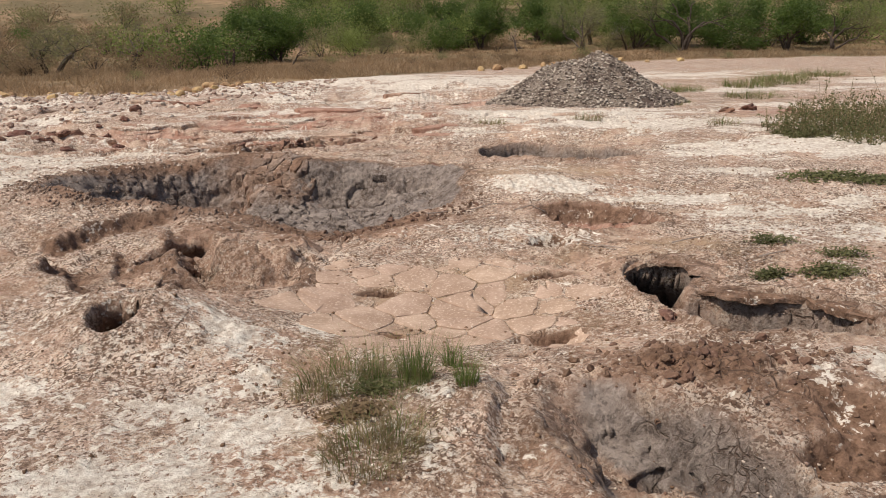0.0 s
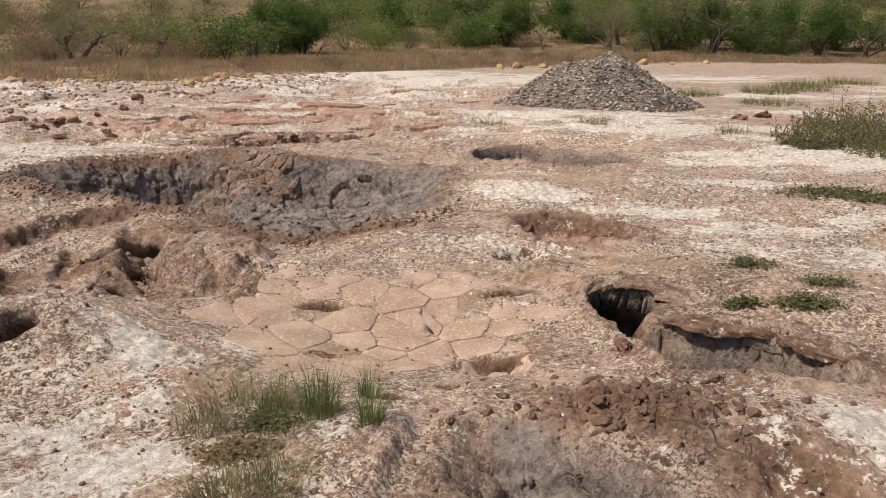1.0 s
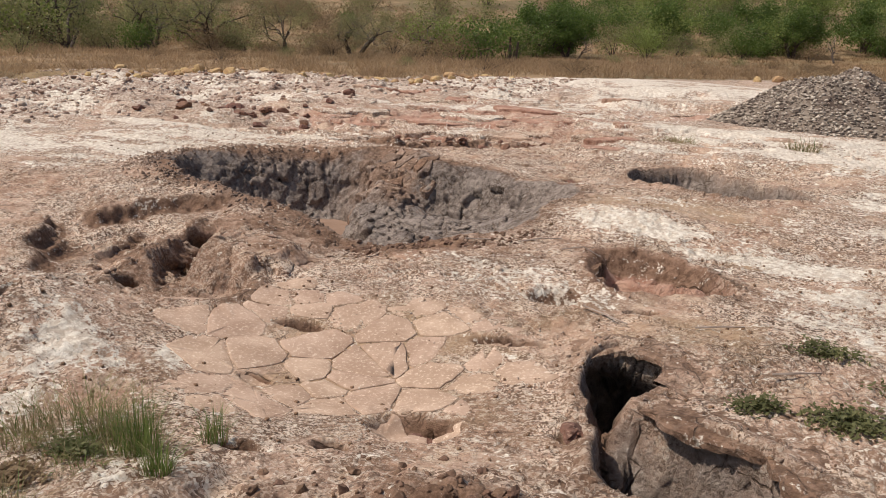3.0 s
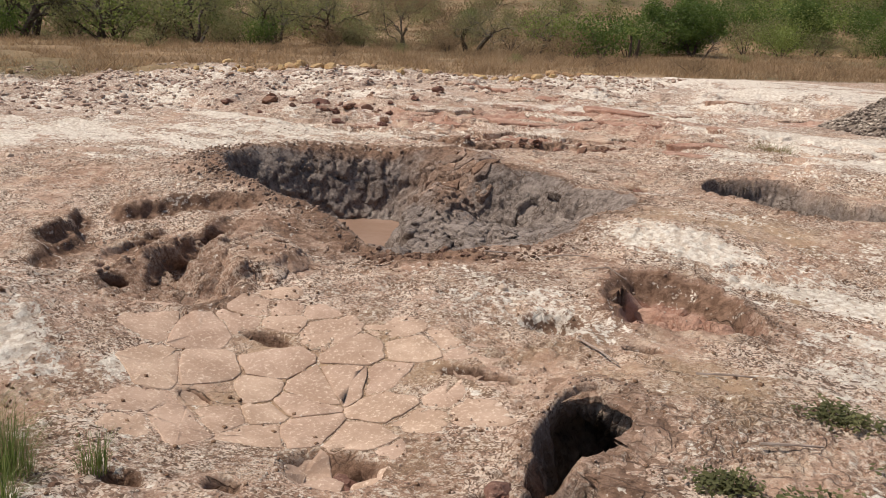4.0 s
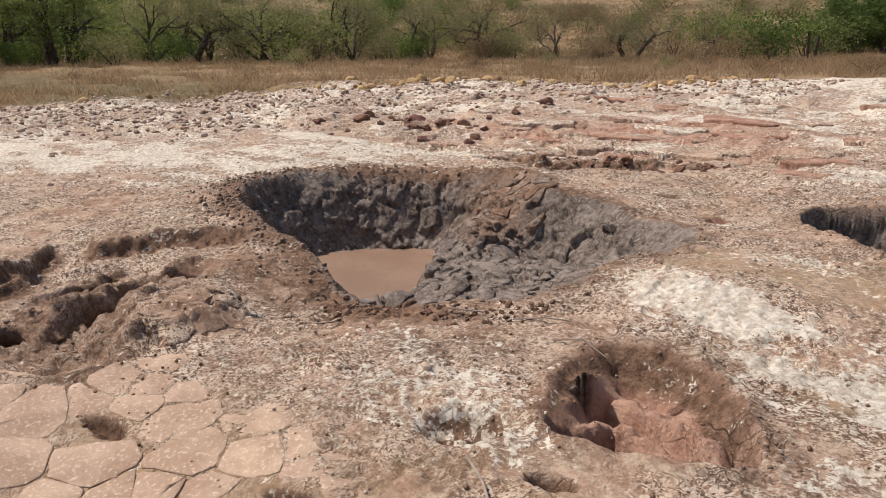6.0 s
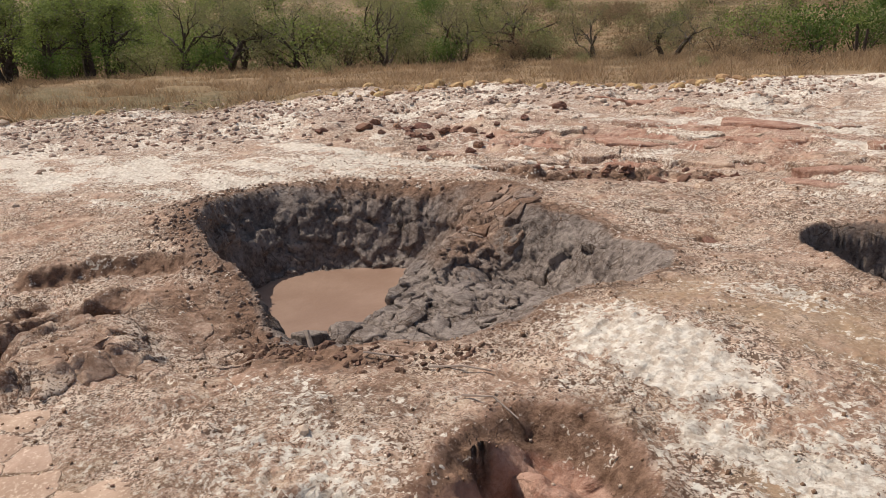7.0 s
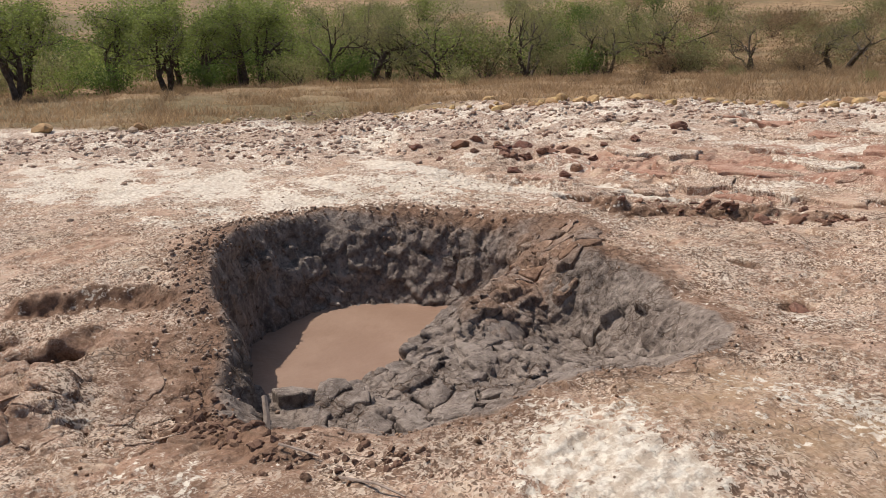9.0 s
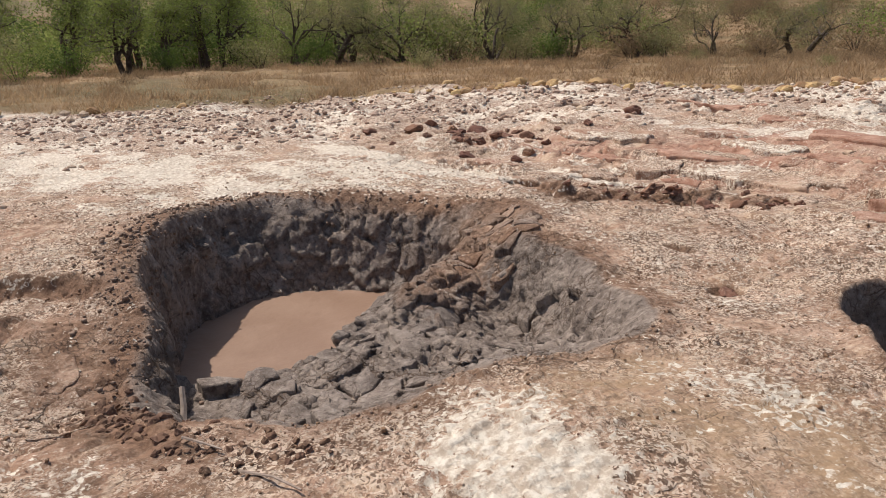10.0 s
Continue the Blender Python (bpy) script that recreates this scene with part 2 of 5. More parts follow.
        if outline is HOLE_D:
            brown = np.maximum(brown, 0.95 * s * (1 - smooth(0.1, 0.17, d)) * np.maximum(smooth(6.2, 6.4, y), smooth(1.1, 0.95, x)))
            floor = smooth(0.02, 0.12, d)
            for line, rise in ((CLAY_LOW, 0.17), (CLAY_HIGH, 0.15)):
                off, w = along(x, y, line, 0.16, False)
                off = off + 0.6 * warp
                z = z + floor * w * (rise * smooth(-0.006, 0.012, off) - 0.06 * np.exp(-((off + 0.05) / 0.05) ** 2))
                red = np.maximum(red, floor * smooth(0.3, 0.7, w))
            z = z + floor * (0.09 * blob(x, y, 1.66, 6.3, 0.1, 0.09) + 0.05 * blob(x, y, 1.5, 6.2, 0.07, 0.06) - 0.05 * blob(x, y, 1.36, 6.08, 0.12, 0.06))
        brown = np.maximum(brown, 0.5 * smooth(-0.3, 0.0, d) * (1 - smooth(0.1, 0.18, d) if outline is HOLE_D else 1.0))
        z = z + 0.03 * np.exp(-((d + 0.03) / 0.06) ** 2) * (lump_id + 0.2)
    # vents, small holes and chipped crust
    for cx, cy, rx, ry, turn, depth in ((-2.08, 5.86, 0.36, 0.13, 60, 0.32), (-1.72, 4.75, 0.09, 0.08, 40, 0.25), (-1.74, 3.86, 0.13, 0.24, 24, 0.7), (0.82, 5.65, 0.2, 0.14, 30, 0.1), (1.32, 5.53, 0.1, 0.06, 20, 0.1),
                                        (0.6, 4.0, 0.2, 0.15, 0, 0.17), (-0.42, 4.72, 0.13, 0.05, 10, 0.09), (-0.3, 4.12, 0.09, 0.05, 0, 0.08), (0.4, 3.62, 0.08, 0.06, 0, 0.07),
                                        (0.13, 3.42, 0.09, 0.06, 0, 0.07), (0.76, 4.93, 0.22, 0.045, 8, 0.09), (1.27, 4.07, 0.07, 0.06, 0, 0.06), (1.5, 2.45, 0.26, 0.14, 10, 0.1),
                                        (-3.7, 11.3, 0.3, 0.16, 20, 0.12), (-0.8, 10.31, 0.13, 0.07, 0, 0.05), (-0.1, 9.9, 0.1, 0.1, 0, 0.05), (-7.8, 15.9, 0.35, 0.3, 0, 0.2), (0.83, 2.68, 0.09, 0.06, 20, 0.09), (1.6, 2.66, 0.16, 0.2, 30, 0.1), (1.36, 4.34, 0.08, 0.14, 0, 0.2)):
        e = blob(x + 0.5 * warp, y + 0.5 * warp, cx, cy, rx, ry, turn)
        z = z - depth * smooth(0.25, 0.75, e)
        brown = np.maximum(brown, 0.8 * smooth(0.15, 0.5, e))
        if depth > 0.3:
            grey = np.maximum(grey, 0.8 * smooth(0.3, 0.6, e))
    red = np.maximum(red, 0.8 * blob(x, y, 0.6, 4.0, 0.2, 0.16))
    # sunken streaks and slabs of red crust
    streak = np.zeros(np.shape(x))
    for cx, cy, rx, ry, turn in ((-3.1, 14.6, 0.9, 0.22, 12), (-4.6, 13.2, 0.8, 0.2, 5), (-2.4, 13.2, 0.9, 0.15, 0), (-4.2, 16.0, 1.1, 0.25, 8), (-5.8, 14.6, 0.7, 0.22, 10),
                                 (-1.6, 14.0, 0.7, 0.2, 0), (-2.8, 12.1, 0.8, 0.22, 0), (-6.4, 12.6, 0.8, 0.25, 20), (-4.9, 11.6, 0.8, 0.14, 10), (-5.6, 17.0, 0.8, 0.22, 5)):
        streak = np.maximum(streak, blob(x + 3 * warp, y + 3 * warp, cx, cy, rx, ry, turn))
    z = z - 0.06 * smooth(0.35, 0.6, streak) + 0.05 * smooth(0.1, 0.35, streak) * (1 - smooth(0.35, 0.6, streak))
    red = np.maximum(red, 0.6 * smooth(0.3, 0.6, streak))
    # crumbly heap by the nearest pit and the rough rim beside the vent
    clod = np.maximum(blob(x, y, 1.15, 3.15, 0.5, 0.3, -35), 0.5 * blob(x, y, 1.55, 2.9, 0.4, 0.3, -30))
    z = z + clod * (0.07 + 0.03 * (lump_id - 0.3) + 0.03 * np.minimum(lumps, 0.025) / 0.025)
    brown = np.maximum(brown, 0.9 * clod)
    brown = np.maximum(brown, 0.7 * blob(x, y, 1.5, 2.75, 0.45, 0.4, -30))
    brown = np.maximum(brown, 0.6 * blob(x, y, -1.6, 6.35, 1.0, 0.6))
    brown = np.maximum(brown, 0.85 * blob(x, y, -0.45, 6.4, 0.75, 0.25, 15))
    brown = np.maximum(brown, np.maximum(0.55 * blob(x, y, 0.3, 6.2, 0.7, 0.4), 0.5 * blob(x, y, 0.3, 7.6, 0.25, 0.9)))
    mound = smooth(0.35, 0.6, blob(x + warp, y + warp, -1.35, 5.52, 0.42, 0.6, 20))
    z = z + 0.11 * mound
    brown = np.maximum(brown, 0.35 * mound)
    # broken ground and rubble
    rough = rubble_mask(x, y)
    z = z + rough * (0.2 * np.abs(fbm(x, y, 0.9, 4, 61)) + 0.05 * fbm(x, y, 0.25, 2, 66))
    bank = np.maximum(blob(x, y, -2.3, 5.3, 0.75, 0.8), 0.6 * blob(x, y, -1.9, 4.2, 0.5, 0.4))
    for line, h in (([(-1.5, 4.8), (-1.75, 5.05), (-1.9, 5.4), (-1.98, 5.75), (-2.08, 6.1)], 0.06), ([(-2.5, 4.7), (-2.72, 5.1), (-3.1, 5.5), (-3.4, 5.7)], 0.06), ([(-2.2, 5.0), (-2.4, 5.5), (-2.6, 5.9)], 0.05)):
        off, w = along(x, y, line, 0.2)
        off = off + 1.5 * warp
        z = z + h * w * np.tanh(off / 0.02)
        brown = np.maximum(brown, 0.8 * w * np.exp(-((off + 0.03) / 0.06) ** 2))
    z = z + bank * (0.15 * fbm(x, y, 0.4, 4, 71) + 0.03 * (lump_id - 0.5) + 0.02 * (plate_id - 0.5))
    brown = np.maximum(brown, 0.75 * bank * smooth(-0.2, 0.3, fbm(x, y, 0.35, 3, 74)))
    # drying cracks on the flats
    crust = blob(x, y, -0.95, 6.15, 0.6, 0.5)
    crust = np.maximum(crust, blob(x, y, -1.35, 5.55, 0.4, 0.55, 30)) * (1 - slope)
    z = z - 0.05 * crust * smooth(0.02, 0.004, plates) + 0.015 * crust * (plate_id - 0.5)
    flake, flake_id = cells(x + 0.6 * warp, y - 0.6 * warp, 0.075, 12)
    flaky = near * calm * (1 - slope) * smooth(-0.15, 0.3, fbm(x, y, 0.7, 3, 83))
    z = z + 0.02 * flaky * (flake_id - 0.5) - 0.012 * flaky * smooth(0.008, 0.0, flake)
    fine = near * (1 - slope) * (0.25 + 0.75 * smooth(-0.2, 0.3, fbm(x, y, 1.1, 2, 81)))
    z = z + 0.004 * fine * (lump_id - 0.5)
    return z, grey, red, brown, wet, crust, rough


def stains(x, y):
    """Mineral colours: white, ochre and pale crust, and the dry field."""
    n = fbm(x, y, 1.2, 4, 91)
    fine = fbm(x, y, 0.22, 4, 95)
    white = np.zeros(np.shape(x))
    for cx, cy, rx, ry, turn, a in ((0.95, 7.4, 0.58, 0.42, -15, 0.68), (2.2, 6.9, 0.9, 0.35, -10, 0.85), (2.6, 6.2, 0.5, 0.4, 0, 0.8), (0.78, 4.78, 0.17, 0.06, 5, 1.2), (1.55, 5.08, 0.22, 0.1, -10, 1.0),
                                    (1.9, 3.0, 0.35, 0.3, 0, 1.0), (-1.15, 3.75, 0.4, 0.25, 0, 0.85), (-0.75, 4.0, 0.3, 0.12, 0, 0.7), (-0.9, 2.6, 0.9, 0.7, 0, 0.62), (-2.2, 3.0, 1.0, 0.6, 0, 0.5), (-0.2, 3.5, 0.5, 0.2, 0, 0.55),
                                    (2.0, 13.7, 2.2, 0.8, 0, 1.5), (3.6, 11.8, 2.2, 1.2, -20, 1.8), (4.6, 9.6, 1.8, 0.8, 0, 1.3), (1.6, 11.8, 1.4, 0.35, -8, 0.9), (-4.6, 12.3, 2.2, 0.4, 8, 0.9), (-3.0, 15.4, 3.0, 0.4, 5, 0.9), (-6.6, 11.0, 1.6, 0.7, 30, 0.9), (-3.4, 17.6, 2.6, 0.6, 5, 0.9), (-7.5, 14.8, 1.6, 0.7, 30, 0.8), (1.0, 8.4, 0.7, 0.3, -10, 0.5), (-1.5, 22.5, 4.5, 4.0, 8, 1.4), (-0.6, 18.6, 2.4, 0.9, 0, 0.6),
                                    (-6.9, 8.6, 3.0, 1.7, 35, 1.0), (-5.4, 10.9, 1.5, 0.9, 40, 0.9), (-9.5, 7.5, 3.0, 1.5, 20, 0.9), (-13.5, 8.0, 3.0, 1.0, 20, 0.6), (-4.3, 12.9, 2.0, 0.4, 10, 0.6), (-2.6, 16.6, 2.5, 0.5, 5, 0.7),
                                    (7.0, 25.0, 5.0, 2.0, 10, 0.9), (8.0, 18.5, 3.5, 1.0, -5, 0.8), (12.0, 21.0, 4.0, 1.2, 0, 0.8),  (0.5, 5.7, 0.6, 0.5, 0, 0.3), (6.5, 15.0, 2.0, 0.6, 0, 0.7), (3.0, 8.0, 1.2, 0.5, -15, 0.6), (3.6, 6.6, 1.0, 0.5, -10, 0.6), (3.2, 5.4, 0.8, 0.5, 0, 0.5), (2.4, 5.6, 0.5, 0.3, -10, 0.5), (-2.6, 3.6, 0.8, 0.5, 10, 0.5), (-5.5, 8.0, 1.2, 0.8, 30, 0.6)):
        white = np.maximum(white, a * blob(x, y, cx, cy, rx, ry, turn))
    streaks = fbm(x * 0.45 + 0.3 * y, y * 1.6, 0.5, 4, 99)
    white = np.maximum(white, 0.75 * rubble_mask(x, y) * smooth(-0.3, 0.3, n + 0.5 * fine))
    white = np.clip(white * (0.85 + 0.9 * n + 0.85 * streaks + 0.35 * fine) + 0.3 * fine * smooth(0.05, 0.4, white) + 0.22 * smooth(0.05, 0.5, streaks + 0.4 * n), 0, 1)
    ochre = np.zeros(np.shape(x))
    for cx, cy, rx, ry, a in ((0.15, 4.55, 1.1, 0.8, 0.7), (1.6, 5.2, 0.7, 0.5, 0.6), (1.35, 8.3, 0.9, 0.6, 0.6), (0.6, 8.2, 0.6, 0.9, 0.55), (1.0, 5.2, 0.8, 0.5, 0.45), (1.9, 6.8, 0.3, 0.15, 0.7), (2.9, 11.2, 0.7, 0.3, 0.7), (-15.0, 10.5, 4.0, 1.2, 0.7), (10.0, 24.0, 8.0, 4.0, 0.5)):
        ochre = np.maximum(ochre, a * blob(x, y, cx, cy, rx, ry))
    ochre = np.clip(ochre * (1 + 0.5 * n + 0.3 * fine), 0, 1)
    red = np.zeros(np.shape(x))
    for cx, cy, rx, ry, a in ((-2.6, 14.3, 3.2, 2.0, 0.6), (-5.5, 13.5, 1.8, 1.6, 0.55), (0.5, 17.0, 2.0, 1.0, 0.6), (5.5, 13.5, 1.6, 0.7, 0.6), (-7.0, 13.5, 1.5, 1.2, 0.5), (1.3, 5.9, 0.8, 0.5, 0.25), (6.0, 19.0, 3.0, 2.0, 0.35)):
        red = np.maximum(red, a * blob(x, y, cx, cy, rx, ry))
    red = np.clip(red * (1 + 0.6 * n) + 0.1 * n, 0, 1)
    return white, ochre, red


def field_mask(x, y):
    """1 in the dry grass beyond the bare ground."""
    edge = np.interp(x, [-60, -24, -18.5, -15.5, -12.5, -9, -6, -3.5, 0.3, 6, 14, 40], [2, 3.5, 9.0, 14.5, 20.0, 23.0, 24.0, 28.0, 31.5, 39, 47, 50])
    return smooth(-0.8, 0.8, y - edge + 1.2 * fbm(x, y, 2.5, 3, 51))


def height(x, y):
    z = terrain(np.array([float(x)]), np.array([float(y)]))[0]
    return float(z[0])


# ---- materials ----
def material(name):
    m = bpy.data.materials.new(name)
    m.use_nodes = True
    nt = m.node_tree
    return m, nt, nt.nodes["Principled BSDF"]


def node(nt, kind, **sets):
    n = nt.nodes.new("ShaderNode" + kind)
    for key, value in sets.items():
        key = key.replace("_", " ")
        for s in n.inputs:
            if s.name.lower() == key.lower():
                if hasattr(value, "is_output"):
                    nt.links.new(value, s)
                else:
                    s.default_value = value
                break
    return n


def mix(nt, fac, a, b):
    n = nt.nodes.new("ShaderNodeMix")
    n.data_type = "RGBA"
    for s, v in ((n.inputs[0], fac), (n.inputs[6], a), (n.inputs[7], b)):
        if hasattr(v, "is_output"):
            nt.links.new(v, s)
        else:
            s.default_value = v if isinstance(v, float) else (*v, 1.0)
    return n.outputs[2]


def calc(nt, op, a, b=0.0, c=0.0):
    n = nt.nodes.new("ShaderNodeMath")
    n.operation = op
    for s, v in zip(n.inputs, (a, b, c)):
        if hasattr(v, "is_output"):
            nt.links.new(v, s)
        else:
            s.default_value = v
    return n.outputs[0]


def ramp(nt, v, lo, hi, a=0.0, b=1.0):
    n = nt.nodes.new("ShaderNodeMapRange")
    n.interpolation_type = "SMOOTHSTEP"
    nt.links.new(v, n.inputs[0])
    for i, k in enumerate((lo, hi, a, b)):
        n.inputs[i + 1].default_value = k
    return n.outputs[0]


def noise_tex(nt, where, scale, detail=4.0, rough=0.6):
    n = node(nt, "TexNoise", vector=where, scale=scale, detail=detail, roughness=rough)
    return n.outputs[0]


def bump(nt, bsdf, h, strength, distance):
    n = node(nt, "Bump", height=h, strength=strength, distance=distance)
    nt.links.new(n.outputs[0], bsdf.inputs["Normal"])


def earth(name, colours, scale=3.0, rough=0.9, bumps=0.01, grain=60.0, per_object=0.0):
    """A dry mineral surface: two or three colours mixed at two scales, with grain."""
    m, nt, bsdf = material(name)
    where = nt.nodes.new("ShaderNodeNewGeometry").outputs["Position"]
    big, small = noise_tex(nt, where, scale, 5.0), noise_tex(nt, where, grain, 3.0, 0.7)
    col = mix(nt, ramp(nt, big, 0.35, 0.65), colours[0], colours[1])
    if len(colours) > 2:
        col = mix(nt, ramp(nt, small, 0.5, 0.75), col, colours[2])
    if per_object:
        rnd = nt.nodes.new("ShaderNodeObjectInfo").outputs["Random"]
        hs = node(nt, "HueSaturation", color=col, value=calc(nt, "MULTIPLY_ADD", rnd, per_object, 1 - per_object / 2), hue=calc(nt, "MULTIPLY_ADD", rnd, 0.06 * per_object, 0.5 - 0.03 * per_object))
        col = hs.outputs[0]
    nt.links.new(col, bsdf.inputs["Base Color"])
    bsdf.inputs["Roughness"].default_value = rough
    bsdf.inputs["Specular IOR Level"].default_value = 0.25
    bump(nt, bsdf, calc(nt, "ADD", big, calc(nt, "MULTIPLY", small, 0.5)), 0.7, bumps)
    return m


def ground_material():
    m, nt, bsdf = material("volcanic_ground")
    where = nt.nodes.new("ShaderNodeNewGeometry").outputs["Position"]
    one = node(nt, "Attribute")
    one.attribute_name = "mineral"
    two = node(nt, "Attribute")
    two.attribute_name = "surface"
    white, ochre, red = (node(nt, "SeparateColor", color=one.outputs["Color"]).outputs[i] for i in range(3))
    grey, brown, wet = (node(nt, "SeparateColor", color=two.outputs["Color"]).outputs[i] for i in range(3))
    field, rough = one.outputs["Alpha"], two.outputs["Alpha"]
    big = noise_tex(nt, where, 0.9, 6.0)
    mid = noise_tex(nt, where, 4.0, 8.0, 0.66)
    fine = noise_tex(nt, where, 22.0, 7.0, 0.72)
    speck = noise_tex(nt, where, 75.0, 4.0, 0.65)
    blotch = noise_tex(nt, where, 2.1, 7.0, 0.62)
    chips = noise_tex(nt, where, 48.0, 5.0, 0.7)
    col = mix(nt, ramp(nt, big, 0.38, 0.6), (0.4, 0.245, 0.165), (0.52, 0.355, 0.26))
    col = mix(nt, ramp(nt, blotch, 0.48, 0.62, 0.0, 0.8), col, (0.29, 0.185, 0.12))
    col = mix(nt, ramp(nt, mid, 0.5, 0.6, 0.0, 0.75), col, (0.23, 0.135, 0.085))
    col = mix(nt, ramp(nt, mid, 0.46, 0.38, 0.0, 0.75), col, (0.58, 0.43, 0.31))
    flaked = ramp(nt, noise_tex(nt, where, 1.3, 4.0, 0.6), 0.42, 0.56, 0.3, 1.0)
    col = mix(nt, calc(nt, "MULTIPLY", flaked, ramp(nt, fine, 0.53, 0.59, 0.0, 0.85)), col, (0.72, 0.61, 0.49))
    col = mix(nt, calc(nt, "MULTIPLY", flaked, ramp(nt, fine, 0.45, 0.4, 0.0, 0.85)), col, (0.17, 0.1, 0.065))
    col = mix(nt, calc(nt, "MULTIPLY", flaked, ramp(nt, chips, 0.55, 0.6, 0.0, 0.75)), col, (0.78, 0.69, 0.57))
    col = mix(nt, calc(nt, "MULTIPLY", flaked, ramp(nt, chips, 0.45, 0.41, 0.0, 0.8)), col, (0.13, 0.08, 0.055))

    bent = node(nt, "VectorMath")
    bent.operation = "MULTIPLY_ADD"
    nt.links.new(node(nt, "TexNoise", vector=where, scale=14.0, detail=2.0).outputs[1], bent.inputs[0])
    bent.inputs[1].default_value = (0.06, 0.06, 0.06)
    nt.links.new(where, bent.inputs[2])
    flecks = 0.0
    scaly = noise_tex(nt, where, 1.9, 5.0, 0.62)
    for scale, part_of in ((26.0, 0.55), (58.0, 0.5), (110.0, 0.46)):
        cell = node(nt, "SeparateColor", color=node(nt, "TexVoronoi", vector=bent.outputs[0], scale=scale).outputs["Color"]).outputs[0]
        here = ramp(nt, scaly, part_of - 0.06, part_of + 0.1)
        col = mix(nt, calc(nt, "MULTIPLY", here, ramp(nt, cell, 0.8, 0.83, 0.0, 0.85)), col, (0.72, 0.59, 0.47))
        if scale < 100:
            flecks = calc(nt, "ADD", flecks, calc(nt, "MULTIPLY_ADD", cell, 0.4, -0.2))
        col = mix(nt, calc(nt, "MULTIPLY", here, ramp(nt, cell, 0.18, 0.15, 0.0, 0.85)), col, (0.13, 0.078, 0.052))

    def edged(mask, k=0.8):
        return ramp(nt, calc(nt, "MULTIPLY_ADD", calc(nt, "SUBTRACT", calc(nt, "MULTIPLY_ADD", mid, 1.5, calc(nt, "MULTIPLY", fine, 0.55)), 1.02), k, mask), 0.2, 0.8)

    col = mix(nt, edged(ochre), col, (0.42, 0.285, 0.175))
    col = mix(nt, calc(nt, "MULTIPLY", edged(red), 0.8), col, mix(nt, ramp(nt, mid, 0.4, 0.6), (0.5, 0.295, 0.215), (0.34, 0.165, 0.11)))
    broken = mix(nt, ramp(nt, fine, 0.42, 0.6), (0.3, 0.2, 0.15), (0.62, 0.53, 0.44))
    col = mix(nt, calc(nt, "MULTIPLY", rough, 0.6), col, broken)
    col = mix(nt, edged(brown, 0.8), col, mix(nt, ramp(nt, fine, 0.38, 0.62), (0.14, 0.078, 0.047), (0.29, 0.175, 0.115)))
    chalk = mix(nt, ramp(nt, fine, 0.4, 0.62), (0.55, 0.45, 0.355), (0.82, 0.75, 0.645))
    col = mix(nt, ramp(nt, calc(nt, "ADD", flecks, calc(nt, "MULTIPLY_ADD", calc(nt, "SUBTRACT", calc(nt, "MULTIPLY_ADD", mid, 1.5, calc(nt, "MULTIPLY", fine, 0.8)), 1.15), 1.2, white)), 0.42, 0.62), col, chalk)
    mud = mix(nt, ramp(nt, mid, 0.35, 0.65), (0.155, 0.12, 0.099), (0.315, 0.255, 0.213))
    mud = mix(nt, ramp(nt, fine, 0.5, 0.66, 0.0, 0.7), mud, (0.42, 0.355, 0.305))
    mud = mix(nt, ramp(nt, fine, 0.47, 0.38, 0.0, 0.7), mud, (0.075, 0.056, 0.046))
    col = mix(nt, edged(grey, 0.5), col, mud)
    meadow = mix(nt, ramp(nt, big, 0.4, 0.6), (0.22, 0.14, 0.075), (0.33, 0.225, 0.125))
    meadow = mix(nt, ramp(nt, noise_tex(nt, where, 0.06, 5.0, 0.65), 0.42, 0.6, 0.0, 0.75), meadow, mix(nt, ramp(nt, mid, 0.4, 0.6), (0.08, 0.075, 0.032), (0.16, 0.125, 0.06)))
    col = mix(nt, field, col, meadow)
    r = calc(nt, "SUBTRACT", 0.93, calc(nt, "MULTIPLY", wet, calc(nt, "MULTIPLY_ADD", mid, 0.6, 0.38)))
    nt.links.new(r, bsdf.inputs["Roughness"])
    bsdf.inputs["Specular IOR Level"].default_value = 0.3
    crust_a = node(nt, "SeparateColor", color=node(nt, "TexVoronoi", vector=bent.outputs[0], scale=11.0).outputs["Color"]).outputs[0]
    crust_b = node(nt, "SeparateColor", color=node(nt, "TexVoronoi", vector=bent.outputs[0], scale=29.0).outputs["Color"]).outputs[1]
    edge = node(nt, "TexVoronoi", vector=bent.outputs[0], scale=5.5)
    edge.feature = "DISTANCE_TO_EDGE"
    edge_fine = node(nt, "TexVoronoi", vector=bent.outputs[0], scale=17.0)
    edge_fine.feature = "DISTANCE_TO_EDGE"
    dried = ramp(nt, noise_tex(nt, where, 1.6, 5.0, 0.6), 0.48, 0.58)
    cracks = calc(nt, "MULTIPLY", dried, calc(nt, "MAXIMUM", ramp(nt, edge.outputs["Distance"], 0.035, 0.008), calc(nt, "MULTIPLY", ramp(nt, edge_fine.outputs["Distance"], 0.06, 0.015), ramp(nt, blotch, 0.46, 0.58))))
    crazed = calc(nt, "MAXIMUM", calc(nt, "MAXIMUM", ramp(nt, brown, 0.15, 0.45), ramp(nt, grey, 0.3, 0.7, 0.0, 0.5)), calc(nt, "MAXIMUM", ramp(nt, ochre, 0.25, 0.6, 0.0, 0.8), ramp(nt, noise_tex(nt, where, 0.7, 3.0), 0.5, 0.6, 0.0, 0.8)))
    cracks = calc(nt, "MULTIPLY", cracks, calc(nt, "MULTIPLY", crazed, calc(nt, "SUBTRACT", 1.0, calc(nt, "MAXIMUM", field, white))))
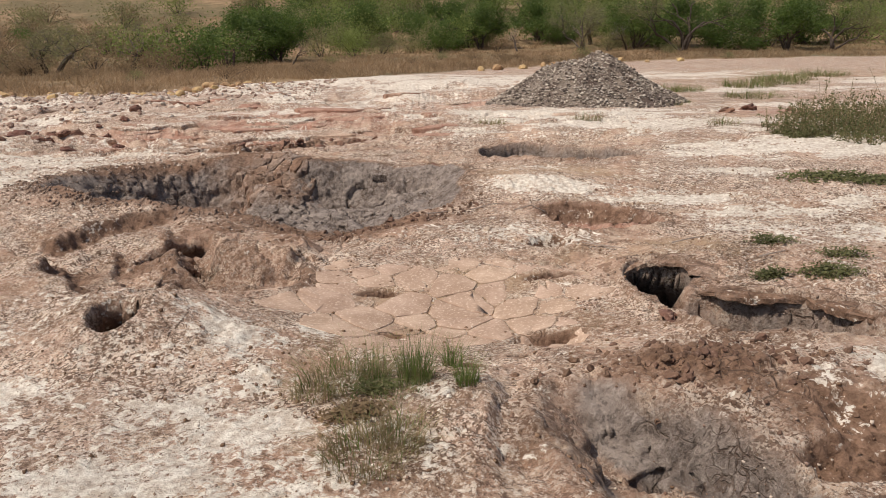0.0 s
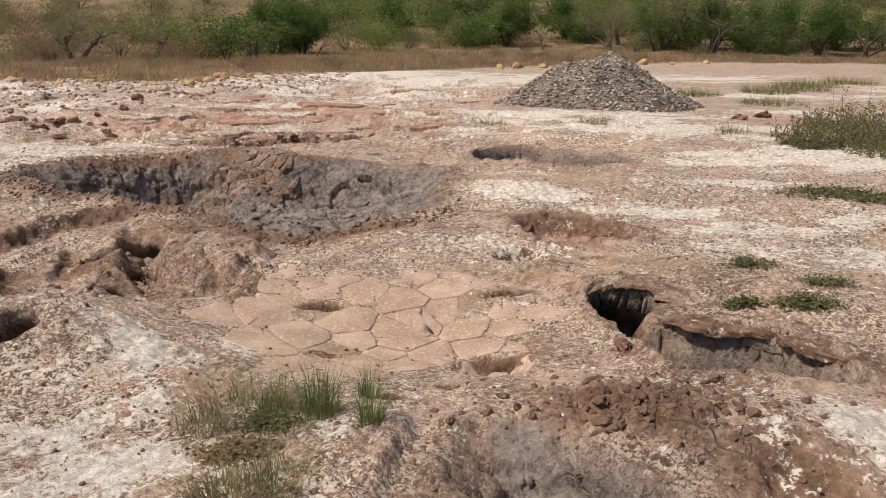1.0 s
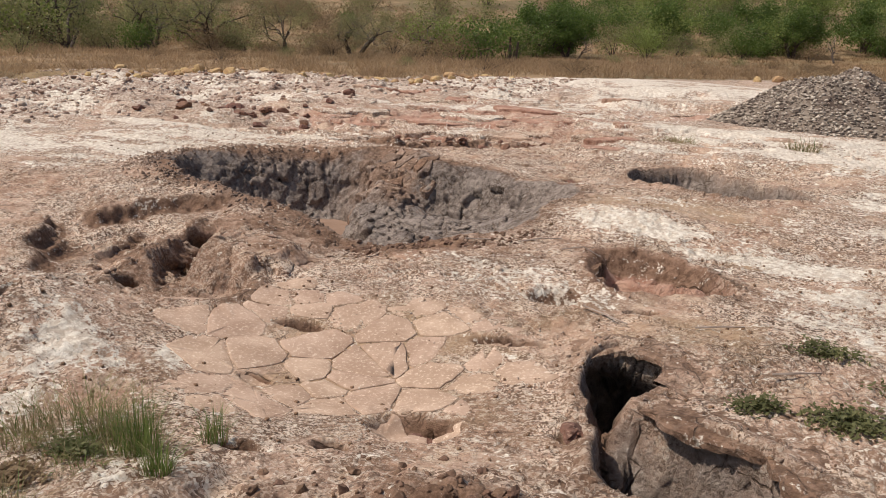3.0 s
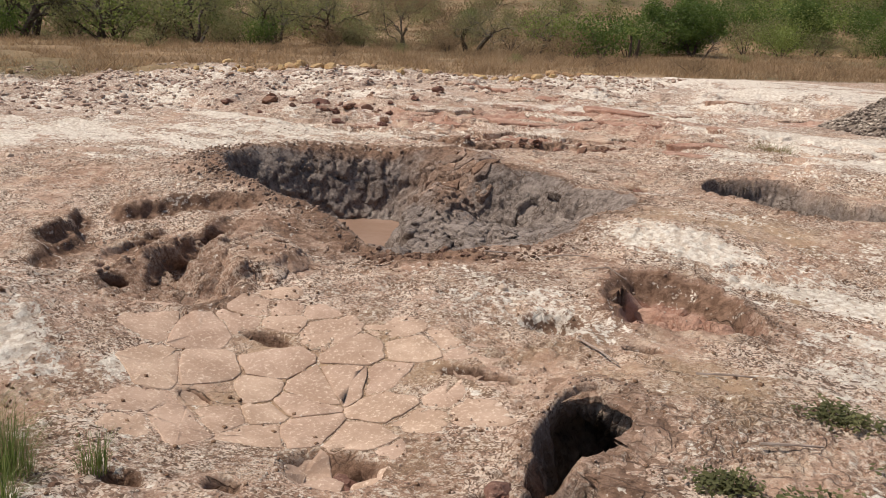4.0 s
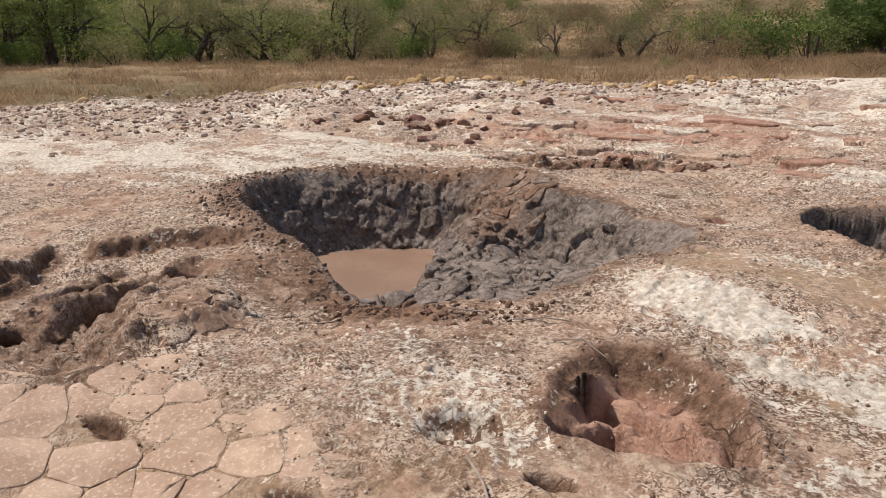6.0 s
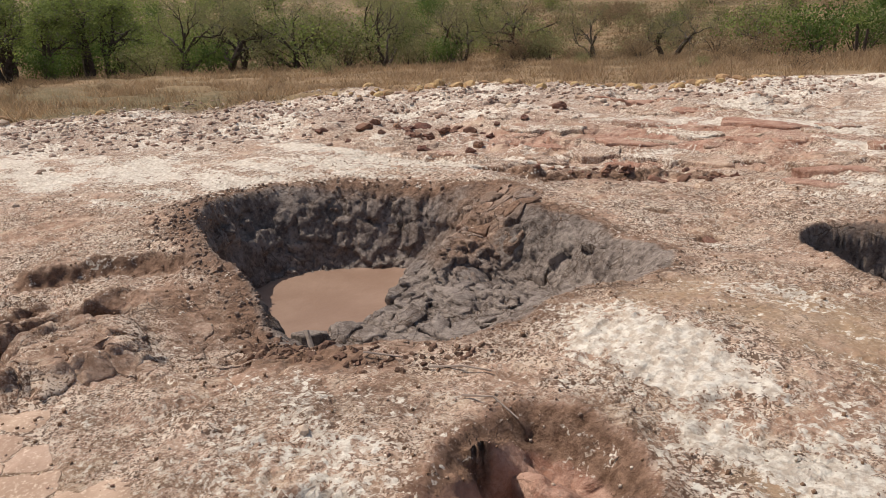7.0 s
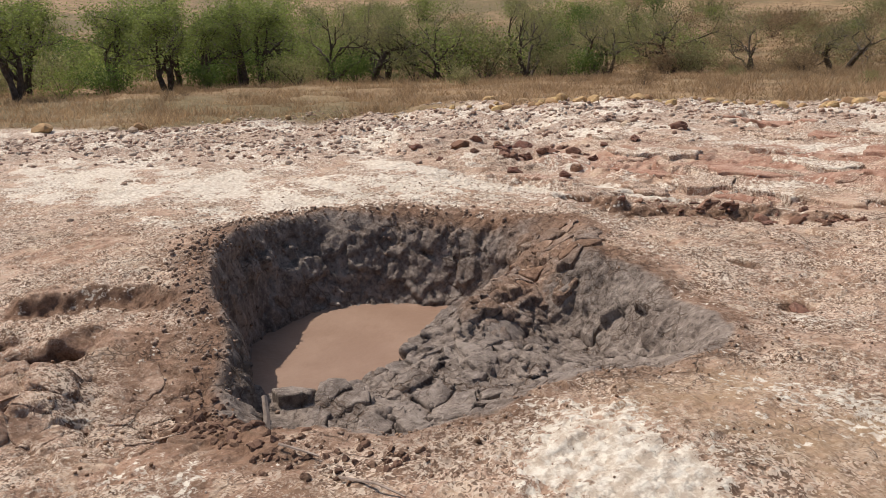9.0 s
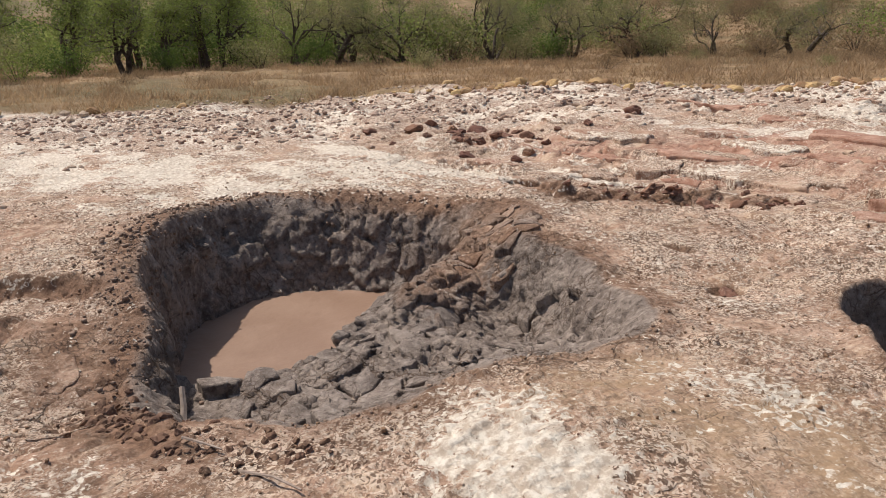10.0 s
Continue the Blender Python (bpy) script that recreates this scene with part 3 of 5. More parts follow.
    # cracks darkened in the colour: dark soil plus painted shade down inside them
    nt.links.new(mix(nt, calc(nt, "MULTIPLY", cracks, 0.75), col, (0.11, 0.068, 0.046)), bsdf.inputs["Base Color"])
    flakes = calc(nt, "MULTIPLY", calc(nt, "MULTIPLY_ADD", crust_a, 0.5, calc(nt, "MULTIPLY", crust_b, 0.25)), ramp(nt, big, 0.4, 0.55, 0.15, 1.0))
    h = calc(nt, "ADD", calc(nt, "MULTIPLY_ADD", mid, 1.6, flakes), calc(nt, "MULTIPLY_ADD", fine, 1.0, calc(nt, "MULTIPLY_ADD", calc(nt, "MULTIPLY", chips, flaked), 0.9, calc(nt, "MULTIPLY", speck, 0.25))))
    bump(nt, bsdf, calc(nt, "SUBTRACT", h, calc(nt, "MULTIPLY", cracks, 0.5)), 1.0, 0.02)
    return m


def leaf_material(name, a, b, scale=0.7):
    m, nt, bsdf = material(name)
    where = nt.nodes.new("ShaderNodeNewGeometry")
    col = mix(nt, where.outputs["Random Per Island"], a, b)
    col = mix(nt, ramp(nt, noise_tex(nt, where.outputs["Position"], scale, 2.0), 0.4, 0.62, 0.0, 0.5), col, tuple(0.6 * v for v in a))
    nt.links.new(col, bsdf.inputs["Base Color"])
    bsdf.inputs["Roughness"].default_value = 0.6
    bsdf.inputs["Specular IOR Level"].default_value = 0.3
    thin = node(nt, "BsdfTranslucent", color=col)
    both = nt.nodes.new("ShaderNodeMixShader")
    both.inputs[0].default_value = 0.5
    nt.links.new(bsdf.outputs[0], both.inputs[1])
    nt.links.new(thin.outputs[0], both.inputs[2])
    nt.links.new(both.outputs[0], nt.nodes["Material Output"].inputs["Surface"])
    return m


def chip_material():
    """Loose grey stones, dark and pale mixed, lying in dark and pale drifts."""
    m, nt, bsdf = material("heap_chips")
    geo = nt.nodes.new("ShaderNodeNewGeometry")
    drift = noise_tex(nt, geo.outputs["Position"], 1.6, 4.0, 0.65)
    rnd = calc(nt, "MULTIPLY_ADD", drift, 1.6, calc(nt, "SUBTRACT", geo.outputs["Random Per Island"], 0.85))
    col = mix(nt, ramp(nt, rnd, 0.1, 0.45), (0.09, 0.066, 0.052), (0.3, 0.242, 0.192))
    col = mix(nt, ramp(nt, rnd, 0.45, 0.95), col, (0.54, 0.465, 0.38))
    nt.links.new(col, bsdf.inputs["Base Color"])
    bsdf.inputs["Roughness"].default_value = 0.95
    bump(nt, bsdf, noise_tex(nt, geo.outputs["Position"], 60.0), 0.6, 0.01)
    return m


def rubble_material():
    m, nt, bsdf = material("mixed_rubble")
    geo = nt.nodes.new("ShaderNodeNewGeometry")
    rnd = geo.outputs["Random Per Island"]
    col = mix(nt, ramp(nt, rnd, 0.25, 0.55), (0.27, 0.165, 0.12), (0.44, 0.325, 0.25))
    col = mix(nt, ramp(nt, rnd, 0.6, 0.9), col, (0.58, 0.49, 0.4))
    col = mix(nt, ramp(nt, noise_tex(nt, geo.outputs["Position"], 40.0), 0.45, 0.65, 0.0, 0.5), col, (0.55, 0.45, 0.36))
    nt.links.new(col, bsdf.inputs["Base Color"])
    bsdf.inputs["Roughness"].default_value = 0.95
    bsdf.inputs["Specular IOR Level"].default_value = 0.2
    bump(nt, bsdf, noise_tex(nt, geo.outputs["Position"], 60.0), 0.6, 0.01)
    return m


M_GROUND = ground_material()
M_STONE = earth("broken_rock", ((0.52, 0.4, 0.31), (0.38, 0.265, 0.195), (0.68, 0.58, 0.47)), 6.0, 0.9, 0.02, 40.0, 0.5)
M_RUBBLE = rubble_material()
M_CHIP = chip_material()
M_YELLOW = earth("sulphur_stained_rock", ((0.46, 0.31, 0.15), (0.36, 0.22, 0.11), (0.58, 0.47, 0.27)), 5.0, 0.9, 0.02, 40.0, 0.4)
M_RED = earth("red_clod", ((0.25, 0.13, 0.088), (0.15, 0.082, 0.06), (0.32, 0.21, 0.155)), 9.0, 0.95, 0.02, 60.0, 0.35)
M_BROWN = earth("brown_clod", ((0.19, 0.112, 0.075), (0.125, 0.074, 0.05), (0.27, 0.175, 0.125)), 9.0, 0.95, 0.02, 60.0, 0.2)
M_RIM = earth("orange_brown_clod", ((0.25, 0.15, 0.092), (0.16, 0.092, 0.056), (0.36, 0.25, 0.17)), 9.0, 0.95, 0.02, 60.0, 0.3)
M_CRUMB = earth("dark_crumbs", ((0.27, 0.185, 0.135), (0.18, 0.125, 0.095), (0.4, 0.3, 0.23)), 9.0, 0.9, 0.015, 70.0)
M_PLATE = earth("dried_mud", ((0.48, 0.34, 0.25), (0.35, 0.235, 0.165), (0.66, 0.52, 0.4)), 4.5, 0.92, 0.014, 55.0, 0.1)
M_HEAP = earth("heap_gravel", ((0.23, 0.185, 0.145), (0.1, 0.07, 0.055), (0.36, 0.31, 0.255)), 2.2, 0.95, 0.03, 14.0)
M_BARK = earth("dark_bark", ((0.055, 0.04, 0.03), (0.11, 0.085, 0.07)), 6.0, 0.9, 0.02, 30.0)
M_TWIG = earth("grey_twigs", ((0.13, 0.105, 0.085), (0.22, 0.185, 0.155)), 8.0, 0.9, 0.01, 30.0)
M_STICK = earth("weathered_stick", ((0.25, 0.19, 0.15), (0.36, 0.29, 0.24)), 20.0, 0.85, 0.004, 90.0)
M_LEAF = leaf_material("green_leaves", (0.16, 0.205, 0.05), (0.33, 0.38, 0.11))
M_LEAF_DARK = leaf_material("dark_leaves", (0.075, 0.125, 0.028), (0.165, 0.225, 0.05))
M_LEAF_DRY = leaf_material("olive_leaves", (0.19, 0.195, 0.08), (0.38, 0.345, 0.16))
M_BLADE = leaf_material("green_blades", (0.11, 0.165, 0.04), (0.25, 0.29, 0.09), 6.0)
M_BLADE_DRY = leaf_material("straw_blades", (0.24, 0.18, 0.09), (0.43, 0.345, 0.19), 6.0)
M_FIELD = leaf_material("dry_field_grass", (0.29, 0.185, 0.1), (0.54, 0.39, 0.235), 0.6)
M_BUSH = leaf_material("dry_bush", (0.2, 0.135, 0.075), (0.38, 0.27, 0.155))
M_WEED = leaf_material("grey_green_weed", (0.13, 0.14, 0.055), (0.24, 0.23, 0.1), 6.0)


def pool_material():
    m, nt, bsdf = material("liquid_mud")
    where = nt.nodes.new("ShaderNodeNewGeometry").outputs["Position"]
    a = noise_tex(nt, where, 2.0, 4.0)
    nt.links.new(mix(nt, ramp(nt, a, 0.35, 0.65), (0.255, 0.162, 0.113), (0.3, 0.198, 0.142)), bsdf.inputs["Base Color"])
    bsdf.inputs["Roughness"].default_value = 0.45
    bsdf.inputs["Specular IOR Level"].default_value = 0.3
    bump(nt, bsdf, noise_tex(nt, where, 7.0, 5.0), 0.45, 0.02)
    return m


M_POOL = pool_material()


# ---- ground ----
def spaced(lo, hi, step, far_lo, far_hi, grow_lo, grow_hi):
    """Coordinates with an even core and steps that widen outwards."""
    core = list(np.arange(lo, hi + step / 2, step))
    for sign, edge, end, grow in ((1, core[-1], far_hi, grow_hi), (-1, core[0], far_lo, grow_lo)):
        d, out = 0.0, []
        while d < abs(end - edge):
            d += step + (grow * d if d < 16 else grow * 16 + 0.06 * (d - 16))
            out.append(edge + sign * d)
        core = core + out if sign > 0 else out[::-1] + core
    return np.array(core)


def mesh_from(name, verts, faces_flat, sides):
    me = bpy.data.meshes.new(name)
    n = len(faces_flat) // sides
    me.vertices.add(len(verts))
    me.vertices.foreach_set("co", np.asarray(verts, np.float32).ravel())
    me.loops.add(len(faces_flat))
    me.loops.foreach_set("vertex_index", np.asarray(faces_flat, np.int32))
    me.polygons.add(n)
    me.polygons.foreach_set("loop_start", np.arange(0, n * sides, sides, dtype=np.int32))
    me.update(calc_edges=True)
    return me


def noise3(p, size, seed):
    """Blocky lumps in space: distance to the cell's border and its random value."""
    g = p / size
    c0 = np.floor(g)
    d1, d2, val = np.full(len(p), 9.0), np.full(len(p), 9.0), np.zeros(len(p))
    for ox in (-1, 0, 1):
        for oy in (-1, 0, 1):
            for oz in (-1, 0, 1):
                c = c0 + (ox, oy, oz)
                k = c[:, 2] * 57
                at = c + 0.1 + 0.8 * np.stack([hash2(c[:, 0] + k, c[:, 1], seed + j) for j in (0, 1, 2)], 1)
                d = np.sqrt(((g - at) ** 2).sum(1))
                near = d < d1
                d2 = np.where(near, d1, np.minimum(d2, d))
                val = np.where(near, hash2(c[:, 0] + k, c[:, 1], seed + 3), val)
                d1 = np.minimum(d1, d)
    return (d2 - d1) * 0.5 * size, val


def roughen(x, y, z, xs, ys, grey):
    """Push the steep walls of the pits in and out along their normals, in lumps and clefts."""
    zz = z.reshape(len(ys), len(xs))
    gy, gx = np.gradient(zz, ys, xs)
    gx, gy = gx.ravel(), gy.ravel()
    steep = smooth(0.25, 0.7, np.hypot(gx, gy)) * (np.hypot(x + 0.5, y - 6) < 9)
    steep = steep * smooth(0.06, 0.14, level(x, y) - z) * (1 - 0.7 * smooth(0.0, 0.1, inside(x, y, HOLE_D)))
    m = steep > 0.02
    p = np.stack([x[m], y[m], z[m]], 1)
    n = np.stack([-gx[m], -gy[m], np.ones(m.sum())], 1)
    n /= np.linalg.norm(n, axis=1)[:, None]
    bend = 0.04 * np.stack([vnoise(p[:, 0] * 7 + p[:, 2] * 5, p[:, 1] * 7, 3), vnoise(p[:, 1] * 7 + p[:, 2] * 6, p[:, 0] * 7, 4), vnoise(p[:, 2] * 9, p[:, 0] * 6 + p[:, 1] * 6, 5)], 1)
    e1, v1 = noise3(p + bend, 0.21, 31)
    e2, v2 = noise3(p + 0.6 * bend, 0.085, 37)
    out = steep[m] * (0.085 * (v1 - 0.45) + 0.018 * np.minimum(e1, 0.014) / 0.014 + 0.03 * (v2 - 0.5) + 0.008 * np.minimum(e2, 0.008) / 0.008 - 0.02)
    p = p + n * out[:, None]
    x, y, z = x.copy(), y.copy(), z.copy()
    x[m], y[m], z[m] = p.T
    land = level(x, y)
    for cx, cy, reach, shift_x, shift_y, wide in ((1.36, 4.65, 0.36, 0.06, 0.1, 0.9), (-2.1, 5.9, 0.5, -0.12, 0.06, 0.4), (-1.74, 3.86, 0.25, -0.04, 0.05, 0.3), (-1.68, 4.55, 0.3, -0.1, 0.04, 0.4),
                                                  (0.76, 4.93, 0.3, 0.0, 0.05, 0.1), (-3.7, 11.3, 0.4, -0.1, 0.05, 0.3)):
        near = smooth(1.25 * reach, reach, np.hypot(x - cx, y - cy))
        deep = near * smooth(0.1, 0.35, land - z)
        x, y = x + deep * ((x - cx) * wide + shift_x), y + deep * ((y - cy) * wide + shift_y)
    return x, y, z


def build_ground():
    xs, ys = spaced(-4.6, 2.5, 0.0135, -320, 320, 0.012, 0.022), spaced(2.2, 10.2, 0.0135, -120, 400, 0.1, 0.011)
    gx, gy = np.meshgrid(xs, ys)
    x, y = gx.ravel(), gy.ravel()
    z, grey, red, brown, wet, crust, rough = terrain(x, y)
    white, ochre, red2 = stains(x, y)
    field = field_mask(x, y)
    w, h = len(xs), len(ys)
    x, y, z = roughen(x, y, z, xs, ys, grey)
    i = (np.arange(h - 1)[:, None] * w + np.arange(w - 1)[None, :]).ravel()
    me = mesh_from("ground", np.stack([x, y, z], 1), np.stack([i, i + 1, i + w + 1, i + w], 1).ravel(), 4)
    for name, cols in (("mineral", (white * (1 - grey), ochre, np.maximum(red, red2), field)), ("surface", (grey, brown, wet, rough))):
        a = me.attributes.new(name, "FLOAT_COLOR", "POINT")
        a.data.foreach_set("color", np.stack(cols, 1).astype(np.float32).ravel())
    me.polygons.foreach_set("use_smooth", np.ones(len(me.polygons), bool))
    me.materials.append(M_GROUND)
    ob = new("ground", me)
    tagged(ob, "cracked pink and white volcanic ground with steaming mud pits", "ground", "", "structure")
    return ob


ground = build_ground()


# ---- helpers for things ----
def link(name, me, mat, parent=None, label=""):
    if not me.materials:
        me.materials.append(mat)
    ob = new(name, me)
    if parent is not None:
        ob.parent = parent
    if label:
        tagged(ob, label)
    return ob


def part(name, bm, mat, parent, label=""):
    me = bpy.data.meshes.new(name)
    bm.to_mesh(me)
    bm.free()
    return link(name, me, mat, parent, label)


def mesh_lists(name, verts, faces):
    me = bpy.data.meshes.new(name)
    me.from_pydata([tuple(v) for v in verts], [], faces)
    me.update()
    return me


def rock_mesh(name, rng, level_of=1, flat=0.7, jag=0.28):
    bm = bmesh.new()
    bmesh.ops.create_icosphere(bm, subdivisions=level_of, radius=1.0)
    off = Vector((rng.uniform(0, 50), rng.uniform(0, 50), rng.uniform(0, 50)))
    sx, sy = rng.uniform(0.8, 1.25), rng.uniform(0.65, 1.0)
    cuts = [(Vector((rng.uniform(-1, 1), rng.uniform(-1, 1), rng.uniform(-0.4, 1))).normalized(), rng.uniform(0.55, 0.85)) for _ in range(5)]
    for v in bm.verts:
        p = v.co * (1 + jag * noise.noise(v.co * 1.6 + off) + 0.35 * jag * noise.noise(v.co * 4.5 + off))
        for n, k in cuts:
            over = p.dot(n) - k
            if over > 0:
                p -= n * over * 0.85
        v.co = (p.x * sx, p.y * sy, p.z * flat)
    me = bpy.data.meshes.new(name)
    bm.to_mesh(me)
    bm.free()
    return me


def joined(name, meshes, places, sizes, rng, mat, flat=True):
    """Many small stones in one mesh."""
    packs = []
    for me in meshes:
        co = np.empty(len(me.vertices) * 3)
        me.vertices.foreach_get("co", co)
        tri = np.array([list(p.vertices) for p in me.polygons], np.int64)
        packs.append((co.reshape(-1, 3), tri))
    vs, fs, base = [], [], 0
    for (x, y, z), s in zip(places, sizes):
        co, tri = packs[rng.randrange(len(packs))]
        a = rng.uniform(0, 6.283)
        c, sn = math.cos(a), math.sin(a)
        k = co * (s * np.array([rng.uniform(0.8, 1.2), rng.uniform(0.8, 1.2), rng.uniform(0.7, 1.1)]))
        vs.append(np.stack([k[:, 0] * c - k[:, 1] * sn + x, k[:, 0] * sn + k[:, 1] * c + y, k[:, 2] + z], 1))
        fs.append(tri + base)
        base += len(co)
    me = mesh_from(name, np.concatenate(vs), np.concatenate(fs).ravel(), 3)
    me.materials.append(mat)
    return me


# ---- mud pool ----
def build_pool():
    out = closed_curve([(-1.2, 7.05), (-2.4, 6.95), (-3.0, 7.1), (-3.7, 7.5), (-4.1, 8.1), (-3.95, 8.6), (-3.4, 9.2), (-2.8, 9.5), (-2.1, 9.0), (-1.6, 8.4), (-1.1, 7.6)], 4)
    c = out.mean(0)
    verts, faces, k = [], [], len(out)
    rings = 14
    for r in range(1, rings + 1):
        for p in out:
            q = c + (p - c) * r / rings
            verts.append((q[0], q[1], POOL_Z + 0.006 * noise.noise(Vector((q[0] * 3, q[1] * 3, 0)))))
    for r in range(rings - 1):
        for i in range(k):
            j = (i + 1) % k
            faces.append((r * k + i, (r + 1) * k + i, (r + 1) * k + j, r * k + j))
    faces.append(tuple(range(k)))
    me = mesh_lists("mud_pool", verts, faces)
    for p in me.polygons:
        p.use_smooth = True
    ob = link("mud_pool", me, M_POOL)
    tagged(ob, "opaque brown liquid mud lying in the deep pit", "mud pool", "", "structure")


build_pool()


# ---- cracked plates and slabs of mud ----
def clip(poly, px, py, nx, ny):
    out = []
    for (ax, ay), (bx, by) in zip(poly, poly[1:] + poly[:1]):
        da, db = (ax - px) * nx + (ay - py) * ny, (bx - px) * nx + (by - py) * ny
        if da <= 0:
            out.append((ax, ay))
        if da * db < 0:
            t = da / (da - db)
            out.append((ax + t * (bx - ax), ay + t * (by - ay)))
    return out


def plates(seeds, gap):
    """Cells round the seeds, each shrunk by half the gap."""
    for i, (x, y) in enumerate(seeds):
        poly = [(x - 0.4, y - 0.4), (x + 0.4, y - 0.4), (x + 0.4, y + 0.4), (x - 0.4, y + 0.4)]
        for j, (u, v) in enumerate(seeds):
            d = math.hypot(u - x, v - y)
            if i != j and d < 0.8:
                nx, ny = (u - x) / d, (v - y) / d
                m = d / 2 - gap / 2
                poly = clip(poly, x + nx * m, y + ny * m, nx, ny)
                if len(poly) < 3:
                    break
        if len(poly) >= 3:
            yield poly


def jagged(poly, amount, rng, rounds=2):
    """Break each side of a polygon into short uneven runs."""
    for _ in range(rounds):
        out = []
        for (ax, ay), (bx, by) in zip(poly, poly[1:] + poly[:1]):
            k, ln = rng.uniform(0.4, 0.6), math.hypot(bx - ax, by - ay)
            off = rng.uniform(-amount, amount) * ln
            out += [(ax, ay), (ax + k * (bx - ax) - off * (by - ay) / (ln + 1e-9), ay + k * (by - ay) + off * (bx - ax) / (ln + 1e-9))]
        poly = out
    return poly


def rounded(poly, k=0.2):
    """Cut each corner of a polygon once."""
    out = []
    for (ax, ay), (bx, by) in zip(poly, poly[1:] + poly[:1]):
        out += [((1 - k) * ax + k * bx, (1 - k) * ay + k * by), (k * ax + (1 - k) * bx, k * ay + (1 - k) * by)]
    return out


def plate_object(name, poly, mat, lift, thick, tilt, rng, jag=0.006, edge=0.006, stain=None, follow=1.0, crust=(0.0, 0.0, 0.0, 0.0)):
    """One slab whose top follows the ground below it."""
    fine = []
    if name == "mud_plate":
        poly = rounded(poly, 0.06 if mat is M_PLATE else 0.2)
    if mat is M_PLATE:
        poly = jagged(poly, 0.05, rng, 1)
    for (ax, ay), (bx, by) in zip(poly, poly[1:] + poly[:1]):
        if math.hypot(bx - ax, by - ay) < 0.012:
            continue
        fine.append((ax, ay))
        fine.append(((ax + bx) / 2 + rng.uniform(-jag, jag), (ay + by) / 2 + rng.uniform(-jag, jag)))
    if len(fine) < 5:
        return None
    cx, cy = sum(p[0] for p in fine) / len(fine), sum(p[1] for p in fine) / len(fine)
    zs = terrain(np.array([p[0] for p in fine] + [cx]), np.array([p[1] for p in fine] + [cy]))[0]
    mid = float(np.median(zs))
    zs = mid + follow * np.clip(zs - mid, -0.06, 0.06)
    tx, ty = rng.uniform(-tilt, tilt), rng.uniform(-tilt, tilt)
    verts, n = [], len(fine)
    for shrink, dz in ((1.0, -thick), (1.0, -edge), (0.975, -0.3 * edge), (0.92, 0.0), (0.6, 0.002)):
        for (x, y), z in zip(fine, zs):
            u, v = (x - cx) * shrink, (y - cy) * shrink
            verts.append((u, v, (z - zs[-1]) * shrink + dz + lift + tx * u + ty * v + rng.uniform(-0.002, 0.002)))
    verts.append((0, 0, lift + 0.004))
    faces = []
    for r in range(4):
        for i in range(n):
            j = (i + 1) % n
            faces.append((r * n + i, r * n + j, (r + 1) * n + j, (r + 1) * n + i))
    faces += [(4 * n + i, 4 * n + (i + 1) % n, 5 * n) for i in range(n)]
    me = mesh_lists(name, verts, faces)
    me.polygons.foreach_set("use_smooth", np.arange(len(faces)) >= n)
    for key, value in (("mineral", stain or (rng.uniform(0.0, 0.35), rng.uniform(0.1, 0.4), 0.0, 0.0)), ("surface", crust)):
        a = me.attributes.new(key, "FLOAT_COLOR", "POINT")
        a.data.foreach_set("color", np.tile(np.array(value, np.float32), len(verts)))
    ob = link(name, me, mat, ground)
    ob.location = (cx, cy, float(zs[-1]))
    return ob


def build_plates():
    rng = random.Random(4)
    seeds = []
    while len(seeds) < 105:
        p = (rng.uniform(-1.45, 1.1), rng.uniform(3.55, 5.5))
        near = 0.13 + 0.1 * float(vnoise(np.array(p[0] * 2.2), np.array(p[1] * 2.2), 71))
        if all(math.hypot(p[0] - q[0], p[1] - q[1]) > near for q in seeds):
            seeds.append(p)
    for poly in plates(seeds, 0.007):
        cx, cy = sum(p[0] for p in poly) / len(poly), sum(p[1] for p in poly) / len(poly)
        keep = float(blob(cx, cy, -0.1, 4.5, 1.0, 0.75))
        wide = max(math.hypot(p[0] - cx, p[1] - cy) for p in poly)
        if keep < 0.3 or rng.random() < 0.05 + 0.4 * (keep < 0.42) or wide > 0.3 or (cx < -0.95 and cy > 4.6):
            continue
        plate_object("mud_plate", poly, M_PLATE, rng.uniform(-0.002, 0.004) + 0.012 * (keep - 0.45), 0.04, 0.012, rng, 0.008, 0.004)
    seeds = []
    for i in range(14):
        for j in range(15):
            seeds.append((-2.3 + 0.21 * i + rng.uniform(-0.11, 0.11), 6.7 + 0.22 * j + rng.uniform(-0.11, 0.11)))
    for poly in plates(seeds, 0.018):
        cx, cy = sum(p[0] for p in poly) / len(poly), sum(p[1] for p in poly) / len(poly)
        a, b = np.array([cx]), np.array([cy])
        if inside(a, b, MAIN)[0] < (0.1 if cy < 7.6 else 0.22) or inside(a, b, BASIN)[0] > -0.06 or (cx < -1.4 and cy > 8.8):
            continue
        far = cy > 8.3
        corner = cy < 7.7 and cx < -0.4
        plate_object("mud_slab", poly, M_GROUND, rng.uniform(-0.03, 0.02) if far else rng.uniform(-0.05, 0.07) if corner else rng.uniform(-0.03, 0.04), 0.2, 0.16 if far else 0.24, rng, 0.02, 0.014, (0.0, 0.0, 0.0, 0.0), 0.9 if far else 0.6, (1.0, 0.0, rng.uniform(0.1, 0.5), 0.0))


